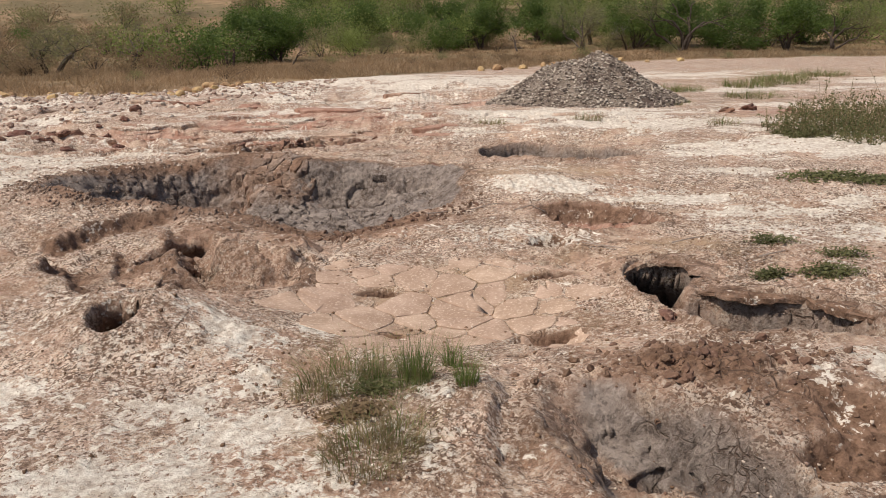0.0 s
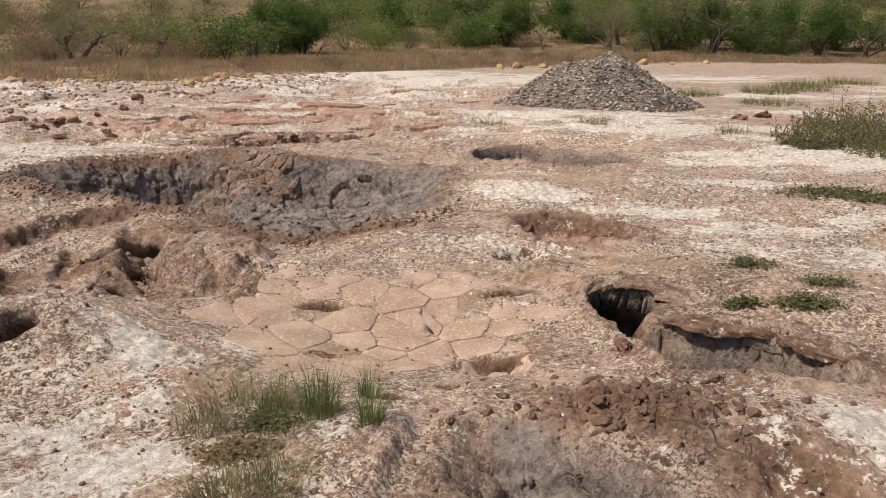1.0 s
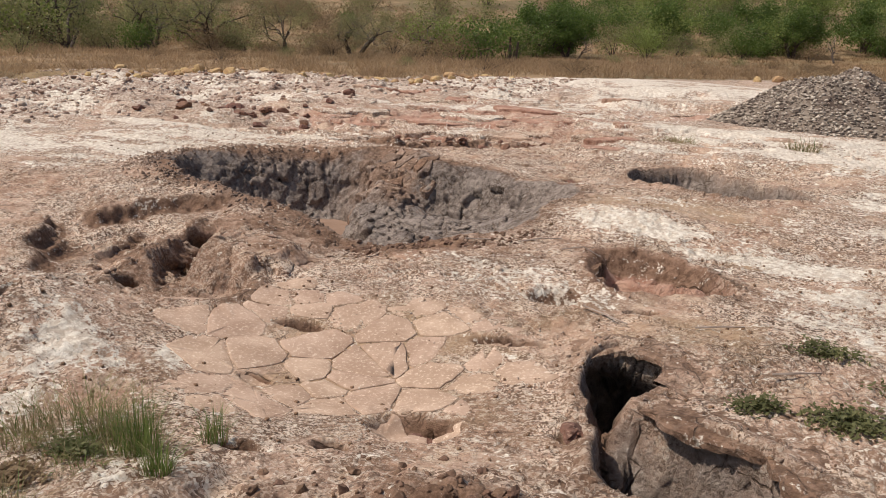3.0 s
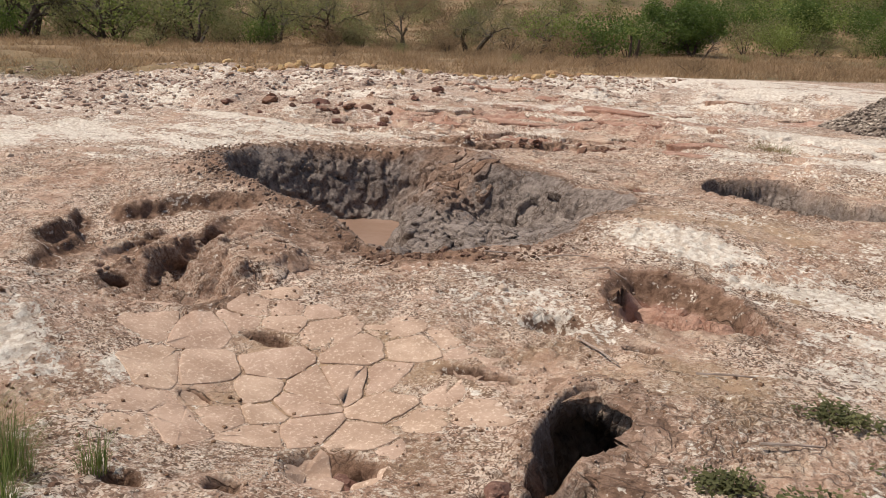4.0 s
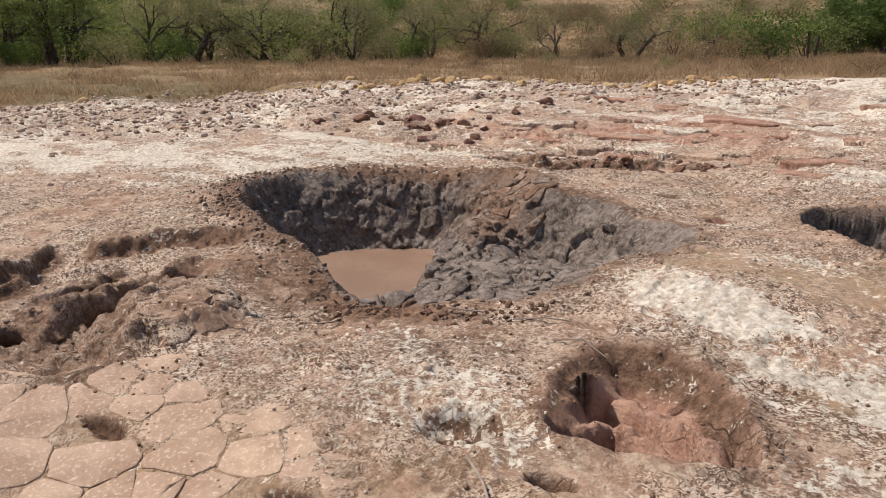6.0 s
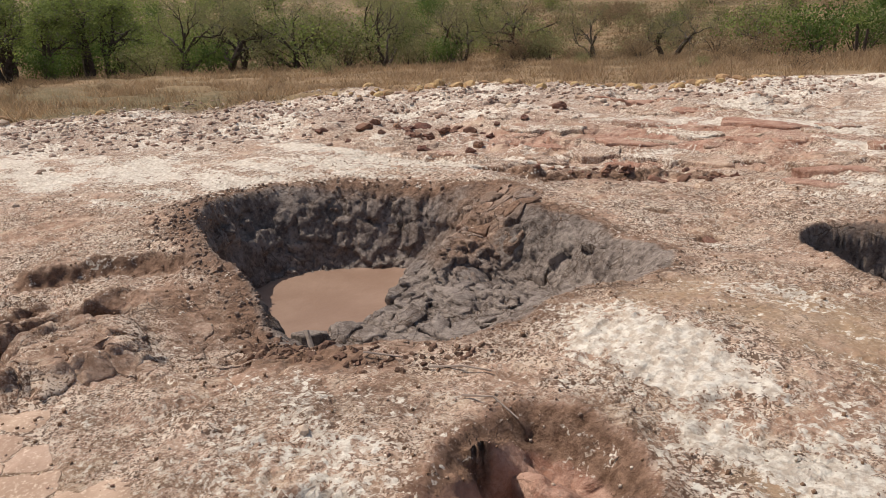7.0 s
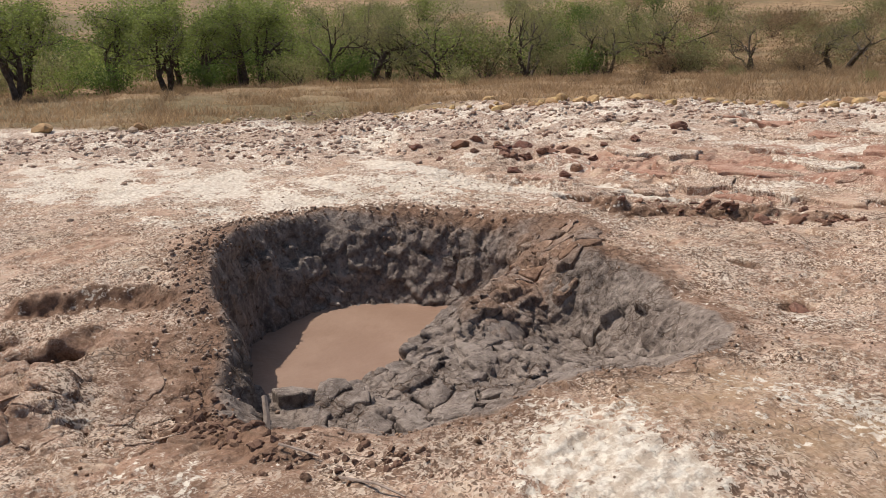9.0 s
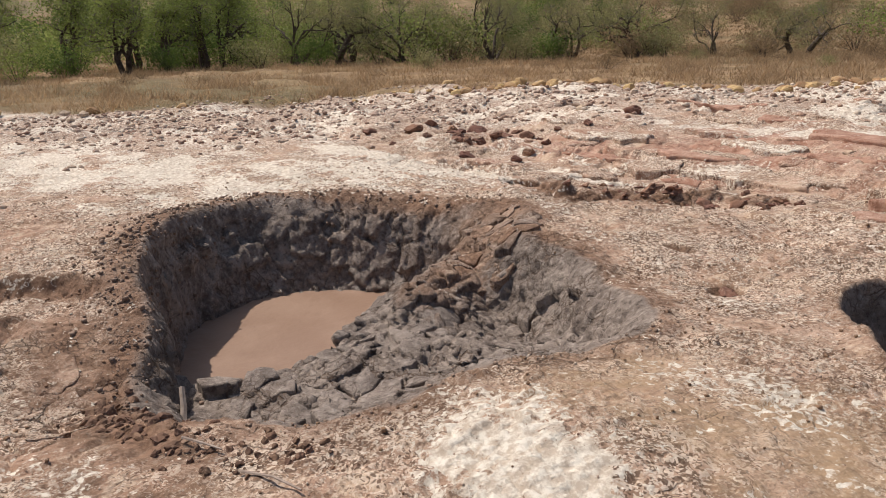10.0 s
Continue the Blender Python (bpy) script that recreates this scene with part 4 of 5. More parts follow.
def build_brown_plates():
    """Cracked brown mud on the ridge inside the pit and on the slope beside it."""
    rng = random.Random(29)
    for x0, y0, nx, ny, step, cx0, cy0, rx, ry, turn, limit in ((-2.9, 8.7, 9, 9, 0.17, -2.1, 9.5, 0.6, 0.5, 0, 0.35), (-2.1, 4.9, 8, 8, 0.22, -1.35, 5.55, 0.5, 0.6, 25, 0.4), (-1.9, 5.9, 5, 3, 0.34, -1.05, 6.2, 0.6, 0.3, 0, 0.45)):
        seeds = [(x0 + step * i + rng.uniform(-0.08, 0.08), y0 + step * j + rng.uniform(-0.08, 0.08)) for i in range(nx) for j in range(ny)]
        for poly in plates(seeds, 0.016):
            cx, cy = sum(p[0] for p in poly) / len(poly), sum(p[1] for p in poly) / len(poly)
            a, b = np.array([cx]), np.array([cy])
            if blob(cx, cy, cx0, cy0, rx, ry, turn) < limit or inside(a, b, BASIN)[0] > -0.1 or inside(a, b, TRENCH)[0] > -0.02 or rng.random() < 0.1:
                continue
            inner = cy > 8
            plate_object("mud_plate", poly, M_GROUND, rng.uniform(0.01, 0.03) if inner else rng.uniform(0.004, 0.014), 0.09, 0.06 if inner else 0.03, rng, 0.016, 0.01 if inner else 0.006, (0.0, 0.0, 0.1, 0.0), 1.0, (rng.uniform(0.2, 0.5) if inner else rng.uniform(0.0, 0.1), rng.uniform(0.5, 0.8) if inner else rng.uniform(0.3, 0.55), 0.0, 0.0))


build_plates()
build_brown_plates()


def build_crust():
    """Thin slabs of red and pale crust lifted from the flats."""
    rng = random.Random(17)
    spots = [(-3.1, 14.6, 0.7, 0.22), (-4.6, 13.2, 0.6, 0.16), (-2.4, 13.2, 0.6, 0.14), (-4.2, 16.0, 0.8, 0.22), (-5.8, 14.6, 0.5, 0.18), (-1.6, 14.0, 0.5, 0.16), (-5.0, 11.9, 0.5, 0.14), (-5.6, 17.0, 0.6, 0.2), (-3.9, 14.9, 0.5, 0.15)]
    spots += [(-4.86, 14.0, 0.55, 0.3), (-3.59, 13.25, 0.5, 0.3), (-3.85, 12.5, 0.35, 0.22), (-2.94, 12.65, 0.5, 0.25), (-3.32, 13.8, 0.6, 0.28), (-2.67, 13.45, 0.6, 0.35), (-1.9, 13.3, 0.6, 0.3), (-5.6, 17.4, 0.45, 0.3), (-3.3, 16.4, 0.9, 0.35), (-2.2, 15.2, 0.7, 0.3)]
    tall = len(spots)
    for _ in range(40):
        spots.append((rng.uniform(-6.8, 0.5), rng.uniform(11.8, 18.5), rng.uniform(0.18, 0.5), rng.uniform(0.07, 0.16)))
    for order, (x, y, rx, ry) in enumerate(spots):
        poly, a0 = [], rng.uniform(-0.3, 0.3)
        for k in range(15):
            a = 6.2832 * k / 15
            r = rng.uniform(0.65, 1.2)
            u, v = rx * r * math.cos(a), ry * r * math.sin(a)
            poly.append((x + u * math.cos(a0) - v * math.sin(a0), y + u * math.sin(a0) + v * math.cos(a0)))
        red = rng.choice((0.0, 0.3, 0.5, 0.75))
        plate_object("crust_slab", jagged(poly, 0.15, rng, 1), M_GROUND, rng.uniform(0.035, 0.075) if order < tall else rng.uniform(0.012, 0.045), 0.14, 0.05, rng, 0.008, 0.02, (rng.uniform(0.0, 0.5) * (red < 0.6), 0.1, red, 0.0), 0.5)


build_crust()


# ---- stones ----
def ground_heights(xs, ys):
    return terrain(np.array(xs, float), np.array(ys, float))[0]


def crust_lip(outline, first, last, reach, thick, seed, brown):
    """A ledge of crust that juts out over a pit along part of its outline."""
    rng = random.Random(seed)
    k = len(outline)
    line = [outline[i % k] for i in range(first * 5, last * 5 + 1)]
    pts = []
    for (ax, ay), (bx, by) in zip(line, line[1:]):
        steps = max(1, int(math.hypot(bx - ax, by - ay) / 0.025))
        pts += [(ax + (bx - ax) * s / steps, ay + (by - ay) * s / steps) for s in range(steps)]
    centre = outline.mean(0)
    n = len(pts)
    base = ground_heights([p[0] for p in pts], [p[1] for p in pts])
    rows = []
    for i, (x, y) in enumerate(pts):
        (ax, ay), (bx, by) = pts[max(0, i - 2)], pts[min(n - 1, i + 2)]
        u, v = by - ay, ax - bx
        d = math.hypot(u, v) or 1.0
        u, v = u / d, v / d
        if u * (centre[0] - x) + v * (centre[1] - y) < 0:
            u, v = -u, -v
        fade = min(1.0, 6 * i / n, 6 * (n - 1 - i) / n)
        rows.append((x, y, u, v, fade))
    outer = ground_heights([x - 0.14 * u for x, y, u, v, f in rows], [y - 0.14 * v for x, y, u, v, f in rows])
    far = ground_heights([x - 0.26 * u for x, y, u, v, f in rows], [y - 0.26 * v for x, y, u, v, f in rows])
    top = np.convolve(np.pad(outer, 4, mode="edge"), np.ones(9) / 9, "valid")
    verts = []
    for i, (x, y, u, v, fade) in enumerate(rows):
        out = fade * reach * (0.65 + 0.6 * float(vnoise(np.array(i * 0.21), np.array(float(seed)), 5)) + rng.uniform(-0.15, 0.15))
        t = float(top[i]) + 0.006 + 0.01 * float(vnoise(np.array(i * 0.35), np.array(2.0 * seed), 6))
        h = thick * rng.uniform(0.7, 1.2) * (0.3 + 0.7 * fade)
        for off, z in ((-0.26, float(far[i]) - 0.02), (-0.14, float(outer[i]) + 0.002), (-0.06, t), (0.6 * out, t - 0.004), (out, t - 0.35 * h), (0.97 * out, t - h), (-0.03, t - 1.5 * h), (-0.16, t - 1.6 * h)):
            verts.append((x + u * off + rng.uniform(-0.004, 0.004), y + v * off + rng.uniform(-0.004, 0.004), z + rng.uniform(-0.003, 0.003)))
    faces = [(8 * i + r, 8 * i + 8 + r, 8 * i + 9 + r, 8 * i + 1 + r) for i in range(n - 1) for r in range(7)]
    bm = bmesh.new()
    me = mesh_lists("crust_ledge", verts, faces)
    bm.from_mesh(me)
    bmesh.ops.recalc_face_normals(bm, faces=bm.faces[:])
    bm.to_mesh(me)
    bm.free()
    for key, value in (("mineral", (0.1, 0.1, 0.1, 0.0)), ("surface", (0.1, brown, 0.0, 0.0))):
        a = me.attributes.new(key, "FLOAT_COLOR", "POINT")
        a.data.foreach_set("color", np.tile(np.array(value, np.float32), len(verts)))
    link("crust_ledge", me, M_GROUND, ground, "dark broken ledge of crust over a pit")


for outline, first, last, reach, thick, seed, brown in ((HOLE_C, 2, 6, 0.06, 0.04, 2, 0.6), (PIT_F, 1, 7, 0.08, 0.05, 7, 0.7)):
    crust_lip(outline, first, last, reach, thick, seed, brown)


def scatter_things(name, label, category, group, mat, meshes, spots, rng, sink=0.25):
    zs = ground_heights([s[0] for s in spots], [s[1] for s in spots])
    for (x, y, s), z in zip(spots, zs):
        me = meshes[rng.randrange(len(meshes))]
        ob = link(name, me, mat)
        ob.matrix_basis = pose(x, y, float(z) + s * 0.7 * (1 - sink) - s * 0.35, rng.uniform(-12, 12), rng.uniform(-12, 12), rng.uniform(0, 360)) @ Matrix.Diagonal((s, s, s * rng.uniform(0.75, 1.1), 1))
        tagged(ob, label, category, group)


def build_stones():
    rng = random.Random(11)
    yellow = [rock_mesh("yellow_stone", rng, 2, 0.7, 0.3) for _ in range(6)]
    grey = [rock_mesh("stone", rng, 1, 0.75, 0.35) for _ in range(7)]
    red = [rock_mesh("red_clod", rng, 3, 0.75, 0.85) for _ in range(6)]
    brown = [rock_mesh("brown_clod", rng, 2, 0.75, 0.9) for _ in range(6)]
    big_red = [rock_mesh("red_rock", rng, 3, 0.6, 0.75) for _ in range(4)]
    row = []
    path = [(-14.6, 15.4), (-12.4, 17.9), (-10.9, 19.2), (-9.3, 20.6), (-6.8, 21.9), (-5.2, 22.4)]
    for (ax, ay), (bx, by) in zip(path, path[1:]):
        for k in range(20):
            t = rng.random()
            row.append((ax + t * (bx - ax) + rng.gauss(0, 0.4), ay + t * (by - ay) + rng.gauss(0, 0.3), 0.08 + 0.16 * rng.random() ** 2))
    row += [(-18.5, 9.6, 0.2), (-17.2, 11.5, 0.19), (-18.9, 7.4, 0.3), (-16.6, 12.9, 0.14)]
    for x, y in ((1.5, 31.5), (2.2, 32.3), (3.3, 33.0), (4.4, 35.0), (4.9, 35.2), (6.6, 37.4), (7.4, 37.8), (8.6, 39.0), (10.5, 41.0), (12.5, 42.0)):
        row.append((x, y, rng.uniform(0.18, 0.32)))
    scatter_things("yellow_stone", "yellow sulphur-stained stone at the edge of dry grass", "stone", "yellow stones along the field", M_YELLOW, yellow, row, rng)
    loose = []
    while len(loose) < 150:
        x, y = rng.uniform(-17, -4), rng.uniform(6.5, 22)
        if rng.random() < float(rubble_mask(np.array([x]), np.array([y]))[0]) ** 1.5:
            loose.append((x, y, rng.choice((0.025, 0.03, 0.04, 0.05, 0.07, 0.11))))
    for x, y, s in ((-9.75, 8.06, 0.07), (-5.68, 6.46, 0.05), (-8.2, 7.4, 0.07), (-8.4, 7.5, 0.06), (-8.3, 7.6, 0.05), (-18.0, 8.9, 0.16), (-16.8, 8.3, 0.13), (-16.0, 9.0, 0.12), (0.35, 5.9, 0.03)):
        loose.append((x, y, s))
    scatter_things("rubble_stone", "pale broken stone lying on the rubble ridge", "stone", "rubble stones", M_STONE, grey, loose, rng)
    clods = []
    while len(clods) < 280:
        x, y = rng.gauss(1.12, 0.32), rng.gauss(3.2, 0.2)
        if inside(np.array([x]), np.array([y]), PIT_G)[0] < 0.03 and inside(np.array([x]), np.array([y]), PIT_F)[0] < 0.0:
            clods.append((x, y, rng.choice((0.008, 0.01, 0.012, 0.015, 0.02, 0.028))))
    scatter_things("earth_clod", "crumbly brown clod of dried earth", "clod", "clods by the pits", M_BROWN, brown, clods, rng)
    rim = []
    while len(rim) < 290:
        t = rng.random() ** 1.3
        x, y = -1.0 + 1.35 * t + rng.gauss(0, 0.07), 6.38 + 0.35 * t + 0.9 * max(0, t - 0.75) + rng.gauss(0, 0.09)
        rim.append((x, y, rng.choice((0.008, 0.011, 0.015, 0.02, 0.03)) * (1.0 if t < 0.6 else 0.7)))
    scatter_things("rim_clod", "orange-brown crumb of earth on the pit rim", "clod", "clods by the pits", M_RIM, brown, rim, rng)
    ledges = [(0.53, 4.03, 0.07), (0.62, 4.06, 0.09), (0.7, 4.02, 0.07), (0.58, 3.93, 0.06), (0.68, 3.92, 0.05), (1.27, 4.1, 0.055)]
    scatter_things("red_rock", "rust-red lump of baked clay in a small hole", "rock", "red rocks in the holes", M_RED, big_red, ledges, rng, 0.0)
    knobs = [(-2.75, 12.0, 0.2), (-2.45, 11.9, 0.15), (-2.2, 11.95, 0.13), (-3.0, 12.1, 0.12), (-1.9, 12.0, 0.11), (-7.85, 15.9, 0.28), (-6.1, 15.6, 0.22), (-7.2, 13.2, 0.25), (-6.8, 12.6, 0.22), (-6.4, 13.6, 0.2),
             (-7.6, 12.3, 0.2), (-0.1, 9.94, 0.09), (-5.2, 12.4, 0.14), (-4.8, 11.9, 0.12), (-1.6, 12.1, 0.12), (4.9, 13.6, 0.18), (5.4, 13.8, 0.2), (6.0, 13.5, 0.15)]
    knobs = [(x, y, 0.65 * s) for x, y, s in knobs]
    for _ in range(60):
        k = rng.random()
        knobs.append((-3.0 + 1.8 * k + rng.gauss(0, 0.2), 11.2 + 1.2 * k + rng.gauss(0, 0.16), rng.choice((0.012, 0.02, 0.03, 0.045))))
    for _ in range(40):
        knobs.append((rng.gauss(-7.0, 0.8), rng.gauss(13.0, 0.7), rng.choice((0.05, 0.07, 0.1))))
    scatter_things("red_clod", "dark red lump of weathered volcanic clay", "clod", "red clods on the flats", M_RED, red, knobs, rng)

    pebble = []
    for k in range(5):
        bm = bmesh.new()
        bmesh.ops.create_cube(bm, size=1.5)
        for v in bm.verts:
            v.co = Vector([c * rng.uniform(0.5, 1.1) for c in v.co])
        bmesh.ops.triangulate(bm, faces=bm.faces[:])
        me = bpy.data.meshes.new("pebble")
        bm.to_mesh(me)
        bm.free()
        pebble.append(me)
    # crumbs along the pit's high rim
    path = [(-1.2, 6.66), (-1.85, 6.88), (-2.35, 6.93), (-2.9, 7.05), (-3.4, 7.28), (-3.9, 7.58), (-4.38, 8.1), (-4.36, 8.75), (-3.7, 9.52), (-2.7, 10.2)]
    xs, ys = [], []
    for (ax, ay), (bx, by) in zip(path, path[1:]):
        for _ in range(300):
            k = rng.random()
            xs.append(ax + k * (bx - ax) + rng.gauss(0, 0.17) - 0.05)
            ys.append(ay + k * (by - ay) + rng.gauss(0, 0.17) - 0.05)
    for line in ([(1.45, 4.2), (1.6, 4.32), (1.84, 4.2), (2.05, 4.0), (2.16, 3.8), (2.26, 3.55)], [(1.1, 4.65), (1.13, 4.92), (1.3, 5.04), (1.54, 4.96), (1.66, 4.72)],
                 [(0.76, 6.2), (0.78, 6.66), (1.0, 6.82), (1.25, 6.84), (1.62, 6.6), (1.8, 6.36), (1.9, 6.1)],
                 [(-2.2, 6.15), (-2.02, 5.6), (-1.85, 5.1), (-1.8, 4.7)], [(-0.3, 6.7), (0.02, 7.05), (0.18, 7.4), (0.19, 7.9), (0.28, 8.5), (0.26, 8.95), (-0.2, 9.3)], [(-0.95, 6.5), (-0.6, 6.5), (-0.3, 6.7)], [(0.5, 10.3), (0.75, 10.7), (1.2, 10.85), (1.75, 10.2), (2.2, 9.5)]):
        for (ax, ay), (bx, by) in zip(line, line[1:]):
            for _ in range(30):
                k = rng.random()
                xs.append(ax + k * (bx - ax) + rng.gauss(0, 0.045))
                ys.append(ay + k * (by - ay) + rng.gauss(0, 0.045))
    sizes = [(0.003 + 0.022 * rng.random() ** 5) * (1.0 if x < -1.1 else 0.55) for x in xs]
    zs = ground_heights(xs, ys)
    ob = new("rim_crumbs", joined("rim_crumbs", pebble, [(x, y, float(z) + 0.2 * s) for x, y, z, s in zip(xs, ys, zs, sizes)], sizes, rng, M_CRUMB))
    tagged(ob, "dark crumbly mud along the rim of the large pit", "crumbs", "", "stuff")
    # uncounted rubble and grit
    small = [rock_mesh("grit", rng, 1, 0.7, 0.4) for _ in range(5)]
    np_rng = np.random.RandomState(5)
    x, y = np_rng.uniform(-18, -3, 34000), np_rng.uniform(6, 23, 34000)
    keep = np_rng.rand(34000) < rubble_mask(x, y) ** 1.3
    x, y = x[keep], y[keep]
    s = 0.01 + 0.06 * np_rng.rand(len(x)) ** 5
    ob = new("rubble", joined("rubble", small, np.stack([x, y, ground_heights(x, y) + 0.2 * s], 1), s, rng, M_RUBBLE))
    tagged(ob, "pale and brown broken rubble strewn along the ridge", "rubble", "", "stuff")
    n = 42000
    x, y = np_rng.uniform(-6, 4.5, n), 2.0 + 11.5 * np_rng.rand(n) ** 1.25
    a, b, wet = inside(x, y, MAIN), inside(x, y, HOLE_C), inside(x, y, PIT_F)
    patch = smooth(-0.35, 0.35, fbm(x, y, 0.8, 3, 7) + 0.3 * fbm(x, y, 0.25, 2, 8))
    keep = (a < 0.05) & (b < 0) & (wet < 0) & (np_rng.rand(n) < 0.12 + 0.88 * patch)
    x, y = x[keep], y[keep]
    s = 0.003 + 0.007 * np_rng.rand(len(x)) ** 5
    z = ground_heights(x, y)
    half = np_rng.rand(len(x)) < 0.6
    s = np.where(half, s, 0.003 + 0.011 * np_rng.rand(len(x)) ** 5)
    for name, sel, mat, label in (("gravel", half, M_RUBBLE, "pale gravel scattered over the crusted ground"), ("brown_gravel", ~half, M_RIM, "brown crumbs of earth scattered over the ground")):
        ob = new(name, joined(name, pebble, np.stack([x[sel], y[sel], z[sel] + 0.25 * s[sel]], 1), s[sel], rng, mat))
        tagged(ob, label, "gravel", "", "stuff")


build_stones()


# ---- gravel heap ----
def build_heap():
    rng = random.Random(3)
    cx, cy, radius, top = 2.95, 16.3, 2.0, 0.8
    root = new("gravel_heap")
    root.location = (cx, cy, height(cx, cy))
    tagged(root, "conical grey and brown heap of loose gravel", "gravel heap")

    def up(r, a):
        k = r / radius
        v = Vector((r * math.cos(a), r * math.sin(a), 0))
        crest = min(1.0, 1.22 * max(0.0, 1 - k ** 1.2) ** 1.1)
        return top * crest * (1 + 0.25 * noise.noise(v * 1.3)) + (0.12 * noise.noise(v * 3.1) + 0.09 * abs(noise.noise(v * 7)) + 0.05 * noise.noise(v * 15)) * (1 - k) - 0.12 * k

    verts, faces, rings, seg = [], [], 42, 110
    for i in range(rings + 1):
        for j in range(seg):
            a = 6.28318 * j / seg
            r = radius * i / rings * (1 + 0.12 * noise.noise(Vector((math.cos(a) * 1.5, math.sin(a) * 1.5, 4))))
            verts.append((r * math.cos(a) * 1.05, r * math.sin(a), up(radius * i / rings, a)))
    for i in range(rings):
        for j in range(seg):
            k = (j + 1) % seg
            faces.append((i * seg + j, (i + 1) * seg + j, (i + 1) * seg + k, i * seg + k))
    link("heap_body", mesh_lists("heap_body", verts, faces), M_HEAP, root)
    small = [rock_mesh("chip", rng, 1, 0.7, 0.4) for _ in range(4)]
    spots, sizes = [], []
    for _ in range(9000):
        r, a = radius * math.sqrt(rng.random()), rng.uniform(0, 6.283)
        wide = 1 + 0.12 * noise.noise(Vector((math.cos(a) * 1.5, math.sin(a) * 1.5, 4)))
        spots.append((r * wide * math.cos(a) * 1.05, r * wide * math.sin(a), up(min(r, radius), a) + 0.012))
        sizes.append(0.01 + 0.032 * rng.random() ** 3)
    tagged(link("stone_cover", joined("loose_stones", small, spots, sizes, rng, M_CHIP), M_CHIP, root), kind="stuff")


build_heap()


# ---- grass and weeds ----
def blades(rng, count, radius, tall, lean, width):
    verts, faces = [], []
    for _ in range(count):
        a, r = rng.uniform(0, 6.283), radius * math.sqrt(rng.random())
        x, y = r * math.cos(a), r * math.sin(a)
        out = a + rng.gauss(0, 0.7)
        h, bend = tall * rng.uniform(0.3, 1.0), lean * rng.uniform(0.0, 1.7)
        w = width * rng.uniform(0.6, 1.2)
        sx, sy = -math.sin(out + rng.uniform(-0.6, 0.6)) * w, math.cos(out) * w
        b = len(verts)
        for t in (0.0, 0.4, 0.75, 1.0):
            k = bend * h * t * t
            px, py, pz = x + math.cos(out) * k, y + math.sin(out) * k, h * t * (1 - 0.25 * bend * t)
            taper = 1 - 0.85 * t
            verts += [(px - sx * taper, py - sy * taper, pz), (px + sx * taper, py + sy * taper, pz)]
        faces += [(b + 2 * i, b + 2 * i + 1, b + 2 * i + 3, b + 2 * i + 2) for i in range(3)]
    return mesh_lists("blades", verts, faces)


def tuft(x, y, radius, tall, green, dry, label, seed, lean=0.6, width=0.0019, name="grass_tuft", group="grass tufts"):
    rng = random.Random(seed)
    root = new(name)
    root.location = (x, y, height(x, y) - 0.01)
    tagged(root, label, "grass", group)
    if green:
        link("green_blade_clump", blades(rng, green, radius, tall, lean, width), M_BLADE, root)
    if dry:
        link("dry_blade_clump", blades(rng, dry, radius * 1.15, tall * 0.9, lean * 1.4, width), M_BLADE_DRY, root, "straw-coloured dry blades")
    return root


tuft(-0.44, 3.18, 0.16, 0.22, 90, 300, "wide tuft of grass, half green and half straw", 1, 1.0, 0.0016)
tuft(-0.3, 3.2, 0.06, 0.24, 130, 110, "wide tuft of grass, half green and half straw", 31, 1.1, 0.0016)
tuft(-0.56, 3.06, 0.09, 0.16, 40, 160, "wide tuft of grass, half green and half straw", 2, 0.9)
tuft(-0.12, 3.17, 0.08, 0.27, 260, 70, "upright tuft of bright green grass", 3, 0.35)
tuft(0.04, 3.38, 0.05, 0.17, 110, 30, "small tuft of bright green grass", 4, 0.5)
tuft(0.1, 3.03, 0.05, 0.17, 170, 20, "small tuft of bright green grass", 5, 0.6)
tuft(-0.27, 2.5, 0.15, 0.17, 110, 420, "dense dry tuft of straw-brown grass", 6, 0.7)
tuft(-0.15, 2.62, 0.1, 0.16, 60, 220, "dense dry tuft of straw-brown grass", 7, 0.7)
tuft(-0.2, 3.0, 0.1, 0.09, 140, 60, "low patch of short green grass", 8, 0.9)
tuft(2.4, 12.9, 0.2, 0.25, 40, 160, "small dry tuft on white crust", 9, 0.7, 0.005)
tuft(0.75, 12.6, 0.25, 0.2, 20, 200, "small dry tuft on white crust", 10, 0.9, 0.005)
tuft(4.1, 11.4, 0.2, 0.2, 30, 120, "small dry tuft on white crust", 12, 0.9, 0.005)
for k, (x, y, r, h) in enumerate(((7.5, 19.5, 0.6, 0.4), (8.6, 20.5, 0.7, 0.45), (9.5, 22.0, 0.7, 0.4), (5.6, 18.6, 0.5, 0.3), (11.0, 23.0, 0.7, 0.4), (6.6, 16.8, 0.6, 0.25), (4.4, 15.6, 0.5, 0.2))):
    tuft(x, y, r, h * 0.8, 260, 330, "low green weeds on the bare flats", 40 + k, 1.0, 0.006, "weed_clump", "low weeds")


def tube(verts, faces, pts, radii, sides):
    base = len(verts)
    for i, p in enumerate(pts):
        d = (pts[min(i + 1, len(pts) - 1)] - pts[max(i - 1, 0)]).normalized()
        a = d.cross(Vector((0.3, 0.9, 0.2))).normalized()
        b = d.cross(a)
        for k in range(sides):
            t = 6.2832 * k / sides
            verts.append(p + (a * math.cos(t) + b * math.sin(t)) * radii[i])
    for i in range(len(pts) - 1):
        for k in range(sides):
            j = (k + 1) % sides
            o = base + i * sides
            faces.append((o + k, o + j, o + sides + j, o + sides + k))


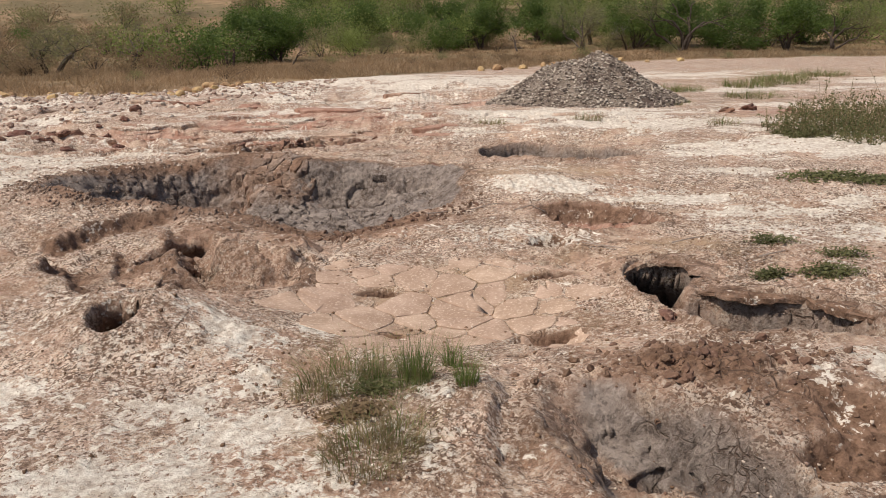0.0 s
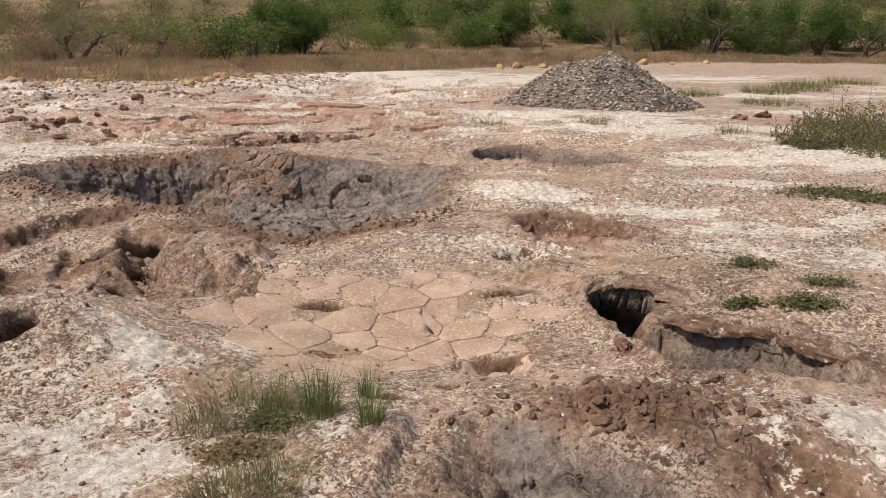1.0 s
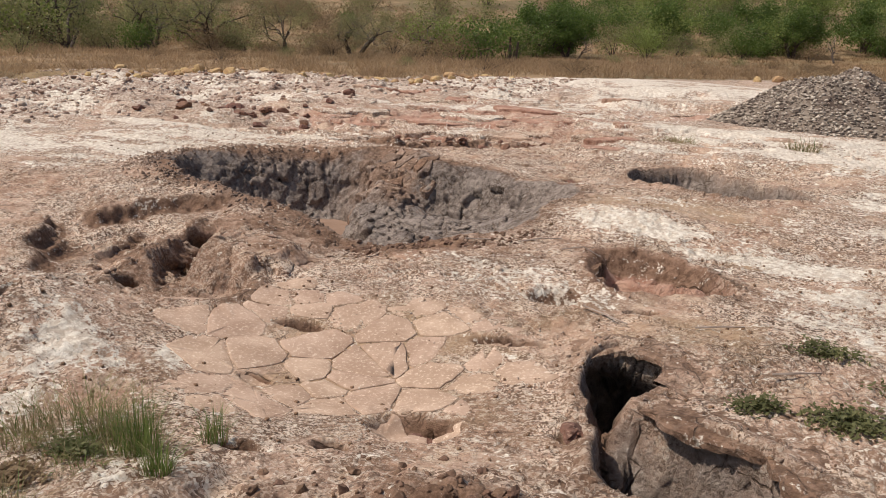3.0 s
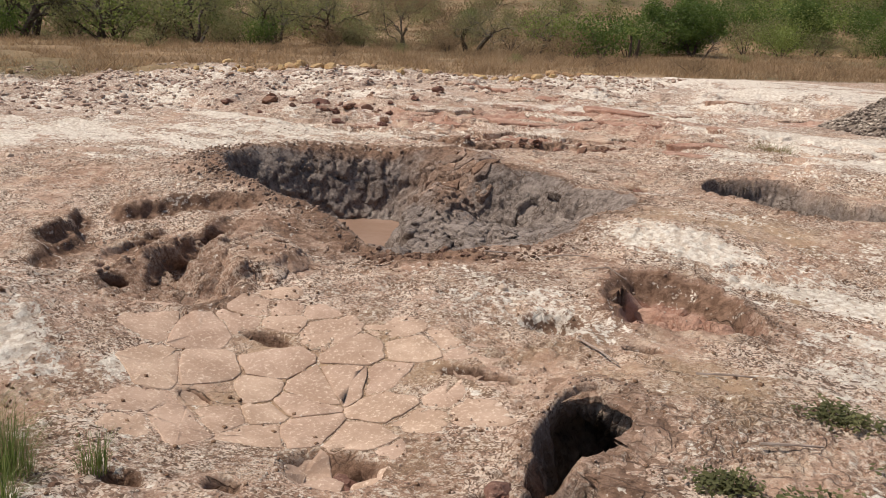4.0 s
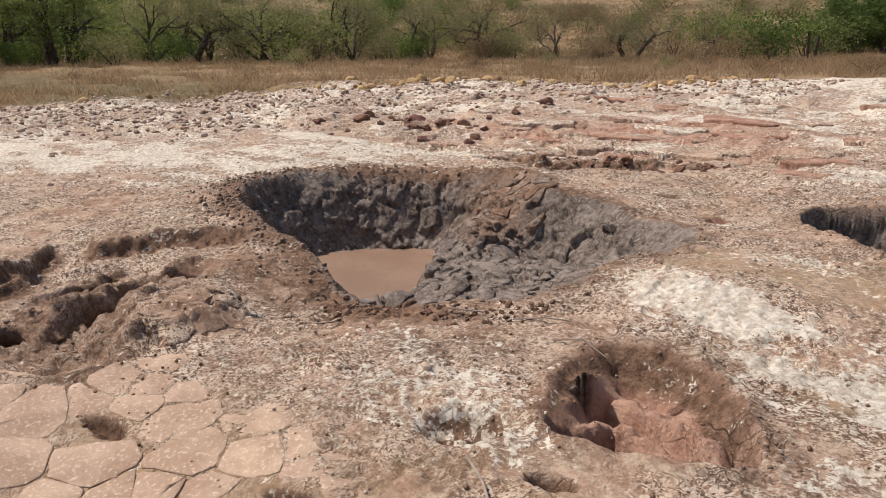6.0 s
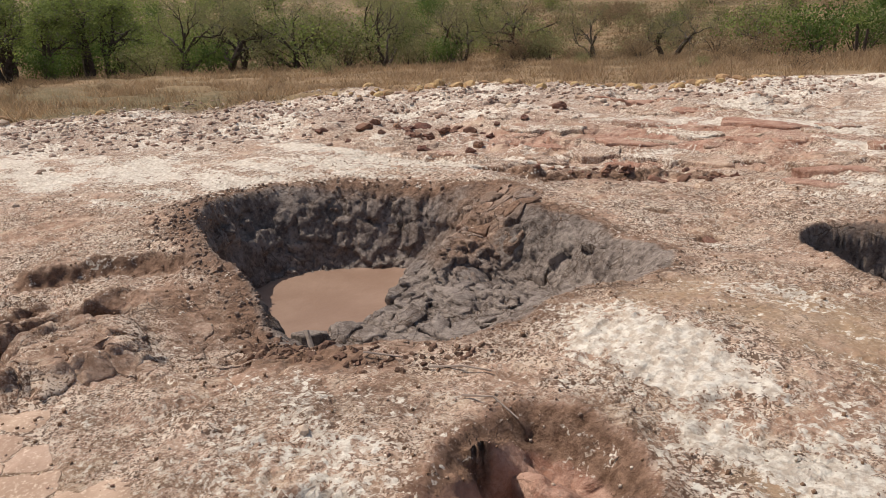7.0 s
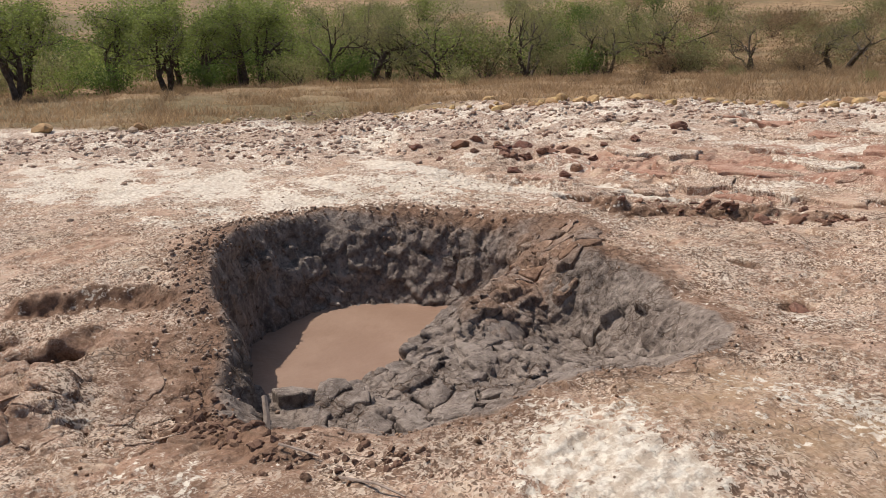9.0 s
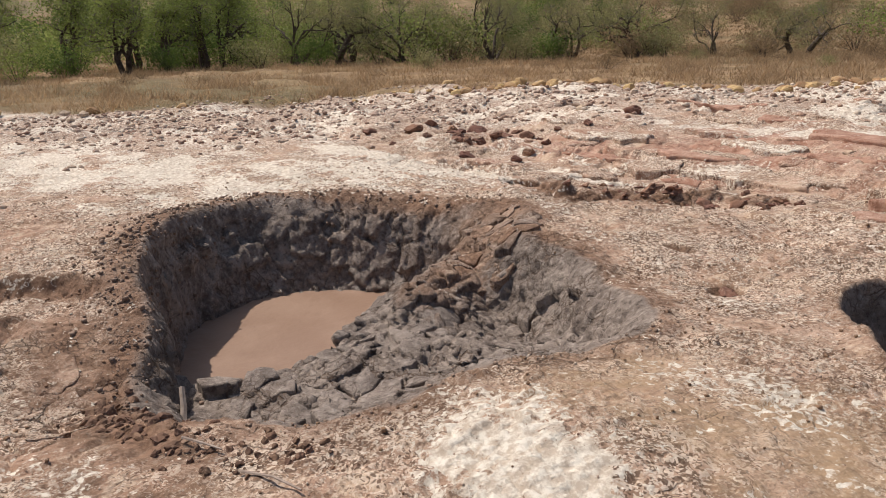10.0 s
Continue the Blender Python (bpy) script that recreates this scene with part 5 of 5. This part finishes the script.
def brush(x, y, radius, tall, stalks, leaves, label, seed):
    """A leafy clump of upright stalks, each with small leaves, and a few seed heads above."""
    rng = random.Random(seed)
    root = new("weed_clump")
    root.location = (x, y, height(x, y) - 0.01)
    tagged(root, label, "weeds", "tall weeds")
    stems, green = [[], []], [[], []]
    for k in range(stalks):
        a, r = rng.uniform(0, 6.283), radius * math.sqrt(rng.random())
        h = tall * rng.uniform(0.15, 0.75) * (1.1 - 0.5 * r / radius) * (1.9 if k % 15 == 0 else 1.0)
        foot = Vector((r * math.cos(a), r * math.sin(a), -0.02))
        tip = foot + Vector((rng.gauss(0, 0.22) * h, rng.gauss(0, 0.22) * h, h))
        mid = (foot + tip) / 2 + Vector((rng.gauss(0, 0.06), rng.gauss(0, 0.06), 0)) * h
        tube(stems[0], stems[1], [foot, mid, tip], [0.005, 0.004, 0.002], 3)
        for _ in range(leaves):
            t = rng.uniform(0.1, 1.0)
            c = (foot.lerp(mid, 2 * t) if t < 0.5 else mid.lerp(tip, 2 * t - 1)) + Vector((rng.gauss(0, 0.03), rng.gauss(0, 0.03), rng.gauss(0, 0.02)))
            d = Vector((rng.gauss(0, 1), rng.gauss(0, 1), rng.gauss(0.2, 0.6))).normalized() * rng.uniform(0.015, 0.038)
            e = d.cross(Vector((rng.gauss(0, 1), rng.gauss(0, 1), rng.gauss(0, 1)))).normalized() * 0.009
            b = len(green[0])
            green[0].extend((c - d, c + e, c + d, c - e))
            green[1].append((b, b + 1, b + 2, b + 3))
    tagged(link("stalk_spray", mesh_lists("stalk_spray", *stems), M_BLADE_DRY, root, "thin brown stalks"), kind="stuff")
    tagged(link("leaf_spray", mesh_lists("leaf_spray", *green), M_WEED, root, "small grey-green leaves"), kind="stuff")


rng_brush = random.Random(2)
for k, (x, y, r, h) in enumerate(((5.1, 10.6, 0.55, 0.6), (5.8, 11.2, 0.7, 0.7), (5.5, 10.0, 0.5, 0.5), (6.4, 10.4, 0.7, 0.65), (4.75, 10.3, 0.3, 0.3), (5.9, 9.4, 0.45, 0.4), (6.6, 12.2, 0.8, 0.7))):
    brush(x, y, r * 1.3, h * rng_brush.uniform(0.8, 1.0), 150, 12, "tall clump of grey-green and brown leafy weeds", 20 + k)


def mat_plant(x, y, radius, count, seed, material_used, label, size=0.014):
    """A creeping plant of many small leaves close to the ground."""
    rng = random.Random(seed)
    verts, faces, spots = [], [], []
    for _ in range(count):
        a, r = rng.uniform(0, 6.283), radius * rng.random() ** 0.6 * (0.75 + 0.25 * math.sin(3 * rng.random() * 6.28))
        spots.append((r * math.cos(a), r * math.sin(a) * 0.7))
    z0 = height(x, y)
    zs = ground_heights([x + p[0] for p in spots], [y + p[1] for p in spots]) - z0
    for (u, v), z in zip(spots, zs):
        c = Vector((u, v, float(z) + rng.uniform(0.003, 0.045)))
        d = Vector((rng.gauss(0, 1), rng.gauss(0, 1), rng.gauss(0, 0.4))).normalized() * size * rng.uniform(0.6, 1.3)
        e = d.cross(Vector((rng.gauss(0, 0.4), rng.gauss(0, 0.4), 1))).normalized() * size * 0.45
        b = len(verts)
        verts += [c - d, c + e, c + d, c - e]
        faces.append((b, b + 1, b + 2, b + 3))
    ob = link("creeping_plant", mesh_lists("creeping_plant", verts, faces), material_used)
    ob.location = (x, y, z0)
    tagged(ob, label, "plant", "creeping plants", "stuff")


mat_plant(2.25, 5.12, 0.2, 520, 1, M_WEED, "creeping grey-green weed on bare ground")
mat_plant(1.95, 4.4, 0.14, 420, 2, M_WEED, "creeping grey-green weed on bare ground")
mat_plant(2.28, 4.36, 0.22, 800, 3, M_WEED, "creeping grey-green weed on bare ground")
mat_plant(2.55, 4.75, 0.2, 420, 4, M_WEED, "creeping grey-green weed on bare ground")
mat_plant(-0.36, 2.82, 0.17, 700, 5, M_BUSH, "low yellow-brown creeping weed under the grass")
mat_plant(-0.3, 3.05, 0.13, 420, 6, M_WEED, "low yellow-green creeping weed under the grass")
mat_plant(3.8, 7.55, 0.55, 900, 7, M_WEED, "flat green mat of weed on pale ground", 0.025)
mat_plant(4.2, 7.3, 0.45, 700, 8, M_WEED, "flat green mat of weed on pale ground", 0.025)


# ---- sticks ----
def rod(name, pts, radius, mat, label, category="stick"):
    verts, faces = [], []
    for i, p in enumerate(pts):
        d = (Vector(pts[min(i + 1, len(pts) - 1)]) - Vector(pts[max(i - 1, 0)])).normalized()
        a = d.orthogonal().normalized()
        b = d.cross(a)
        r = radius * (1 - 0.5 * i / len(pts))
        for k in range(7):
            t = 6.2832 * k / 7
            verts.append(Vector(p) + (a * math.cos(t) + b * math.sin(t)) * r * (1 + 0.15 * math.sin(3 * t + i)))
    for i in range(len(pts) - 1):
        for k in range(7):
            j = (k + 1) % 7
            faces.append((i * 7 + k, i * 7 + j, i * 7 + 7 + j, i * 7 + 7 + k))
    faces += [tuple(range(6, -1, -1)), tuple(range(len(pts) * 7 - 7, len(pts) * 7))]
    ob = link(name, mesh_lists(name, verts, faces), mat)
    tagged(ob, label, category)
    return ob


rod("mud_stick", [(-0.8, 6.72, -0.44), (-0.87, 6.74, -0.34), (-0.95, 6.78, -0.25), (-1.02, 6.8, -0.17)], 0.022, M_STICK, "mud-caked stick leaning in the pit corner")
for x, y, turn, ln in ((0.4, 6.72, 20, 0.32), (0.75, 6.55, 10, 0.28), (1.15, 5.35, -35, 0.34), (1.75, 5.35, 15, 0.25), (2.1, 4.75, 25, 0.22), (-0.05, 6.62, 30, 0.2)):
    c, s = math.cos(radians(turn)) * ln / 2, math.sin(radians(turn)) * ln / 2
    rod("twig", [(x - c, y - s, height(x - c, y - s) + 0.02), (x + 0.01, y + 0.012, height(x, y) + 0.025), (x + c, y + s, height(x + c, y + s) + 0.02)], 0.006, M_STICK, "thin dry twig lying on the crust", "twig")


# ---- dry field ----
def build_field():
    rs = np.random.RandomState(9)
    n = 700000
    ang, dist = np.radians(rs.uniform(-42, 102, n)), 12 + 95 * rs.rand(n) ** 1.15
    x, y = -np.sin(ang) * dist, np.cos(ang) * dist
    clump = fbm(x, y, 1.1, 4, 77, 0.65)
    keep = (field_mask(x, y) > 0.4) & (rs.rand(n) < smooth(-0.45, 0.3, clump))
    x, y, clump = x[keep][:300000], y[keep][:300000], clump[keep][:300000]
    z = level(x, y)
    n = len(x)
    h = (0.1 + 0.3 * rs.rand(n) ** 2) * (0.7 + 1.1 * np.clip(clump, -0.3, 0.8))
    w = (0.006 + 0.012 * rs.rand(n)) * (0.5 + np.hypot(x, y) / 45)
    a = rs.uniform(0, 6.283, n)
    lx, ly = rs.normal(0, 0.75, n) * h, rs.normal(0, 0.75, n) * h
    cx, sx = np.cos(a) * w, np.sin(a) * w
    v = np.stack([np.stack([x - cx, y - sx, z - 0.03], 1), np.stack([x + cx, y + sx, z - 0.03], 1), np.stack([x + lx, y + ly, z + h], 1)], 1).reshape(-1, 3)
    me = mesh_from("dry_grass", v, np.arange(3 * n), 3)
    me.materials.append(M_FIELD)
    tagged(new("dry_grass", me), "tall straw-brown dry grass filling the field", "grass", "", "stuff")


build_field()


# ---- trees ----
def tree(name, label, seed, tall, stems, lean, leaves, leaf, spread, leaf_mat, group, low=0.35):
    """A tree of tapered, forking limbs with a crown of small separate leaves; stands at the origin."""
    rng = random.Random(seed)
    wood = [[], []]
    boughs, twigs = [[], []], [[], []]
    tips = []

    def limb(p, d, length, r, depth):
        pts, radii = [p.copy()], [r]
        n = 4
        for i in range(n):
            d = (d + Vector((rng.gauss(0, 0.3), rng.gauss(0, 0.3), rng.gauss(0.04, 0.17)))).normalized()
            p = p + d * length / n
            pts.append(p.copy())
            radii.append(r * (1 - 0.42 * (i + 1) / n))
            if depth >= 2:
                tips.append((p.copy(), depth))
        dest = wood if depth < 1 else boughs if depth < 3 else twigs
        tube(dest[0], dest[1], pts, radii, 7 if depth < 2 else 4)
        if depth < 4:
            for _ in range(3 if stems < 3 else 2):
                k = rng.randint(2, n)
                side = Vector((rng.gauss(0, 1), rng.gauss(0, 1), rng.gauss(0.1, 0.5))).normalized()
                limb(pts[k], (d * 0.75 + side * spread).normalized(), length * rng.uniform(0.6, 0.85), radii[k] * 0.68, depth + 1)

    for s in range(stems):
        d = Vector((lean[0] + rng.gauss(0, 0.25) * (stems > 1), lean[1] + rng.gauss(0, 0.25) * (stems > 1), 1)).normalized()
        limb(Vector((rng.gauss(0, 0.12) * (stems > 1), rng.gauss(0, 0.12) * (stems > 1), -0.1)), d, tall * low, tall * 0.033 / math.sqrt(stems), 0)
    root = new(name)
    tagged(root, label, "tree", group)
    link("trunk", mesh_lists("trunk", *wood), M_BARK, root)
    tagged(link("limbwork", mesh_lists("limbwork", *boughs), M_BARK, root), kind="stuff")
    tagged(link("branchwork", mesh_lists("branchwork", *twigs), M_TWIG, root, "thin grey twigs"), kind="stuff")
    if leaves:
        verts, faces = [], []
        for _ in range(leaves):
            p, depth = tips[rng.randrange(len(tips))]
            c = p + Vector((rng.gauss(0, 0.22), rng.gauss(0, 0.22), rng.gauss(0, 0.16))) * (1 + 0.25 * tall / 5)
            d = Vector((rng.gauss(0, 1), rng.gauss(0, 1), rng.gauss(0, 0.6))).normalized() * leaf * rng.uniform(0.6, 1.3)
            e = d.cross(Vector((rng.gauss(0, 1), rng.gauss(0, 1), rng.gauss(0, 1)))).normalized() * leaf * 0.55
            b = len(verts)
            verts += [c - d, c + e, c + d, c - e]
            faces.append((b, b + 1, b + 2, b + 3))
        link("crown", mesh_lists("crown", verts, faces), leaf_mat, root)
    return root


def place(ob, x, y, turn, size=1.0, first=False):
    m = pose(x, y, height(x, y) - 0.05, 0, 0, turn) @ Matrix.Diagonal((size, size, size, 1))
    if first:
        ob.matrix_basis = m
        return ob
    return copy_thing(ob, m)


def build_trees():
    rng = random.Random(8)
    kinds = [
        (tree("gnarled_tree", "gnarled dark tree with few grey-green leaves", 1, 6.4, 1, (0.1, 0.0), 4200, 0.042, 0.95, M_LEAF_DRY, "trees at the field edge", 0.3),
         [(-28.6, 40.3, 0, 1.0), (-36.0, 30.3, 120, 1.0), (-37.6, 26.0, 210, 1.05), (-23.3, 46.8, 80, 0.85), (-41.7, 35.2, 30, 1.0), (13.5, 73.5, 60, 1.1)]),
        (tree("leaning_tree", "small bent dark tree leaning over dry grass", 5, 5.8, 1, (0.75, 0.0), 2200, 0.04, 0.9, M_LEAF_DRY, "trees at the field edge", 0.34),
         [(-20.2, 51.6, 0, 1.0), (-29.0, 34.9, 190, 1.0), (-24.0, 49.5, 20, 0.95), (-45.0, 30.0, 200, 1.0)]),
        (tree("green_tree", "spreading tree with dark trunk and green leaves", 9, 7.6, 2, (0.0, 0.15), 6200, 0.06, 0.95, M_LEAF, "green trees", 0.3),
         [(-40.3, 19.2, 0, 1.0), (-38.4, 14.8, 70, 0.95), (-41.0, 13.0, 150, 1.0), (-42.5, 21.5, 220, 1.05), (-36.2, 8.0, 300, 0.9), (-46.5, 17.0, 20, 1.2), (-43.0, 9.0, 120, 1.1), (-48.0, 24.0, 270, 1.1), (-39.0, 17.2, 200, 0.8)]),
        (tree("sapling", "slim many-stemmed tree with olive leaves", 14, 6.2, 4, (0.0, 0.0), 5000, 0.045, 0.6, M_LEAF_DRY, "olive saplings", 0.36),
         [(-33.0, 33.5, 0, 1.0), (-34.5, 28.5, 90, 1.0), (-31.5, 38.0, 180, 0.9), (-38.8, 23.8, 270, 1.1), (-26.5, 44.5, 45, 0.8), (-40.5, 28.5, 130, 1.1), (-36.5, 35.5, 10, 1.2), (-32.0, 44.0, 100, 1.1), (-17.6, 52.5, 30, 0.7), (19.0, 63.2, 60, 1.3), (29.0, 60.0, 200, 0.9), (12.0, 68.0, 10, 1.0)]),
        (tree("dense_tree", "dense bright green bushy tree", 21, 7.0, 5, (0.0, 0.0), 9000, 0.085, 0.75, M_LEAF_DARK, "dense green trees", 0.3),
         [(-14.6, 60.5, 0, 1.0), (-12.6, 61.5, 90, 0.9), (26.2, 61.0, 20, 0.9), (24.0, 66.0, 120, 1.0), (20.0, 67.0, 200, 1.1), (3.5, 73.0, 60, 1.0), (0.0, 79.0, 150, 1.1), (16.3, 68.0, 270, 1.0), (29.5, 66.0, 330, 1.0), (-8.0, 80.0, 40, 1.0), (9.0, 78.0, 220, 1.0), (-16.0, 63.5, 250, 0.9)]),
        (tree("snag", "leafless dark snag standing in dry grass", 31, 2.6, 1, (0.15, 0.0), 0, 0.05, 0.7, M_LEAF, "snags", 0.4),
         [(-10.4, 55.2, 0, 0.9), (6.4, 69.0, 100, 1.1), (15.2, 66.4, 200, 1.2)]),
    ]
    for ob, spots in kinds:
        for i, (x, y, turn, size) in enumerate(spots[1:]):
            place(ob, x, y, turn, size)
        place(ob, *spots[0], first=True)

    def shrub(name, label, seed, size, leaves, leaf, mat):
        r = random.Random(seed)
        verts, faces = [], []
        hubs = [(r.gauss(0, 0.42) * size, r.gauss(0, 0.42) * size, r.uniform(0.15, 0.95) * size, r.uniform(0.16, 0.34) * size) for _ in range(16)]
        for _ in range(leaves):
            hx, hy, hz, hr = hubs[r.randrange(16)]
            c = Vector((hx + r.gauss(0, hr), hy + r.gauss(0, hr), max(0.02, hz + r.gauss(0, hr * 0.8))))
            d = Vector((r.gauss(0, 1), r.gauss(0, 1), r.gauss(0, 1))).normalized() * leaf * r.uniform(0.5, 1.3)
            e = d.cross(Vector((r.gauss(0, 1), r.gauss(0, 1), r.gauss(0, 1)))).normalized() * leaf * 0.55
            b = len(verts)
            verts += [c - d, c + e, c + d, c - e]
            faces.append((b, b + 1, b + 2, b + 3))
        stems = [[], []]
        for hx, hy, hz, hr in hubs[:9]:
            tube(stems[0], stems[1], [Vector((0.1 * hx, 0.1 * hy, -0.05)), Vector((0.5 * hx, 0.5 * hy, 0.55 * hz)), Vector((hx, hy, hz))], [0.03, 0.02, 0.008], 4)
        root = new(name)
        tagged(root, label, "shrub", name + "s on the slope")
        link("woody_base", mesh_lists("woody_base", *stems), M_BARK, root)
        link("foliage", mesh_lists("foliage", verts, faces), mat, root)
        return root

    shrubs = [shrub("olive_shrub", "rounded olive-green shrub among dry grass", 1, 1.6, 1500, 0.065, M_LEAF_DRY), shrub("dry_shrub", "tangled brown dry shrub among tall grass", 2, 1.3, 1100, 0.055, M_BUSH),
              shrub("green_shrub", "leafy green shrub on the slope", 3, 1.9, 1700, 0.075, M_LEAF), shrub("dark_shrub", "dark green shrub in tree shade", 4, 1.8, 1700, 0.075, M_LEAF_DARK)]
    spots = []
    for _ in range(620):
        a = rng.uniform(-40, 100)
        d = rng.uniform(44, 115)
        if a > 40:
            kind = rng.choices((0, 1, 2, 3), (5, 2, 4, 2))[0]
        elif a > 14:
            if rng.random() < 0.3:
                continue
            kind = rng.choices((0, 1, 2, 3), (4, 8, 1, 0.4))[0]
        else:
            d = rng.uniform(68, 125)
            kind = rng.choices((0, 1, 2, 3), (3, 2, 4, 4))[0]
        spots.append((kind, -math.sin(radians(a)) * d, math.cos(radians(a)) * d, rng.uniform(0, 360), rng.uniform(0.5, 1.1) * (1 + d / 160)))
    for x, y, k, s in ((-30.5, 36.5, 1, 0.8), (-33.5, 31.0, 1, 0.9), (-35.5, 27.5, 0, 0.9), (-37.5, 21.5, 0, 0.9), (-28.0, 39.0, 1, 0.8), (-36.8, 24.5, 3, 0.8), (-38.0, 12.0, 3, 0.8), (-37.0, 16.5, 3, 0.7), (-39.5, 20.8, 2, 0.8), (-26.0, 42.0, 1, 0.7), (-37.5, 10.0, 2, 0.7), (-31.8, 35.2, 0, 0.9), (-34.2, 34.5, 0, 1.2), (-30.0, 42.0, 0, 1.1)):
        spots.append((k, x, y, rng.uniform(0, 360), s))
    for _ in range(90):
        a, d = rng.uniform(-25, 75), rng.uniform(30, 60)
        x, y = -math.sin(radians(a)) * d, math.cos(radians(a)) * d
        if float(field_mask(np.array([x]), np.array([y]))[0]) > 0.9:
            spots.append((1 if rng.random() < 0.8 else 0, x, y, rng.uniform(0, 360), rng.uniform(0.25, 0.5)))
    used = set()
    for kind, x, y, turn, size in spots:
        if kind in used:
            place(shrubs[kind], x, y, turn, size)
        used.add(kind)
    firsts = {}
    for kind, x, y, turn, size in spots:
        if kind not in firsts:
            firsts[kind] = 1
            place(shrubs[kind], x, y, turn, size, first=True)


build_trees()


def post(x, y, tall, lean, crown, seed):
    z = height(x, y)
    rng = random.Random(seed)
    root = new("fence_post")
    root.location = (x, y, z)
    tagged(root, "dark weathered fence post sprouting green leaves" if crown else "dark weathered fence post in dry grass", "post", "fence posts")
    verts, faces = [], []
    tube(verts, faces, [Vector((0, 0, -0.1)), Vector((lean * 0.4, 0.02, tall * 0.5)), Vector((lean, 0, tall))], [0.09, 0.08, 0.07], 7)
    link("stake", mesh_lists("stake", verts, faces), M_BARK, root)
    if crown:
        verts, faces = [], []
        for _ in range(160):
            c = Vector((lean - 0.15 + rng.gauss(0, 0.35), rng.gauss(0, 0.3), tall + abs(rng.gauss(0.1, 0.2))))
            d = Vector((rng.gauss(0, 1), rng.gauss(0, 1), rng.gauss(0, 0.5))).normalized() * 0.09
            e = d.cross(Vector((0.2, 0.3, 1))).normalized() * 0.05
            b = len(verts)
            verts += [c - d, c + e, c + d, c - e]
            faces.append((b, b + 1, b + 2, b + 3))
        link("sprout", mesh_lists("sprout", verts, faces), M_LEAF, root, "bright green sprouting leaves")


post(-13.6, 50.3, 1.5, -0.05, True, 1)
post(-13.3, 50.6, 1.2, 0.1, False, 2)
post(-15.3, 51.8, 0.8, 0.05, False, 3)
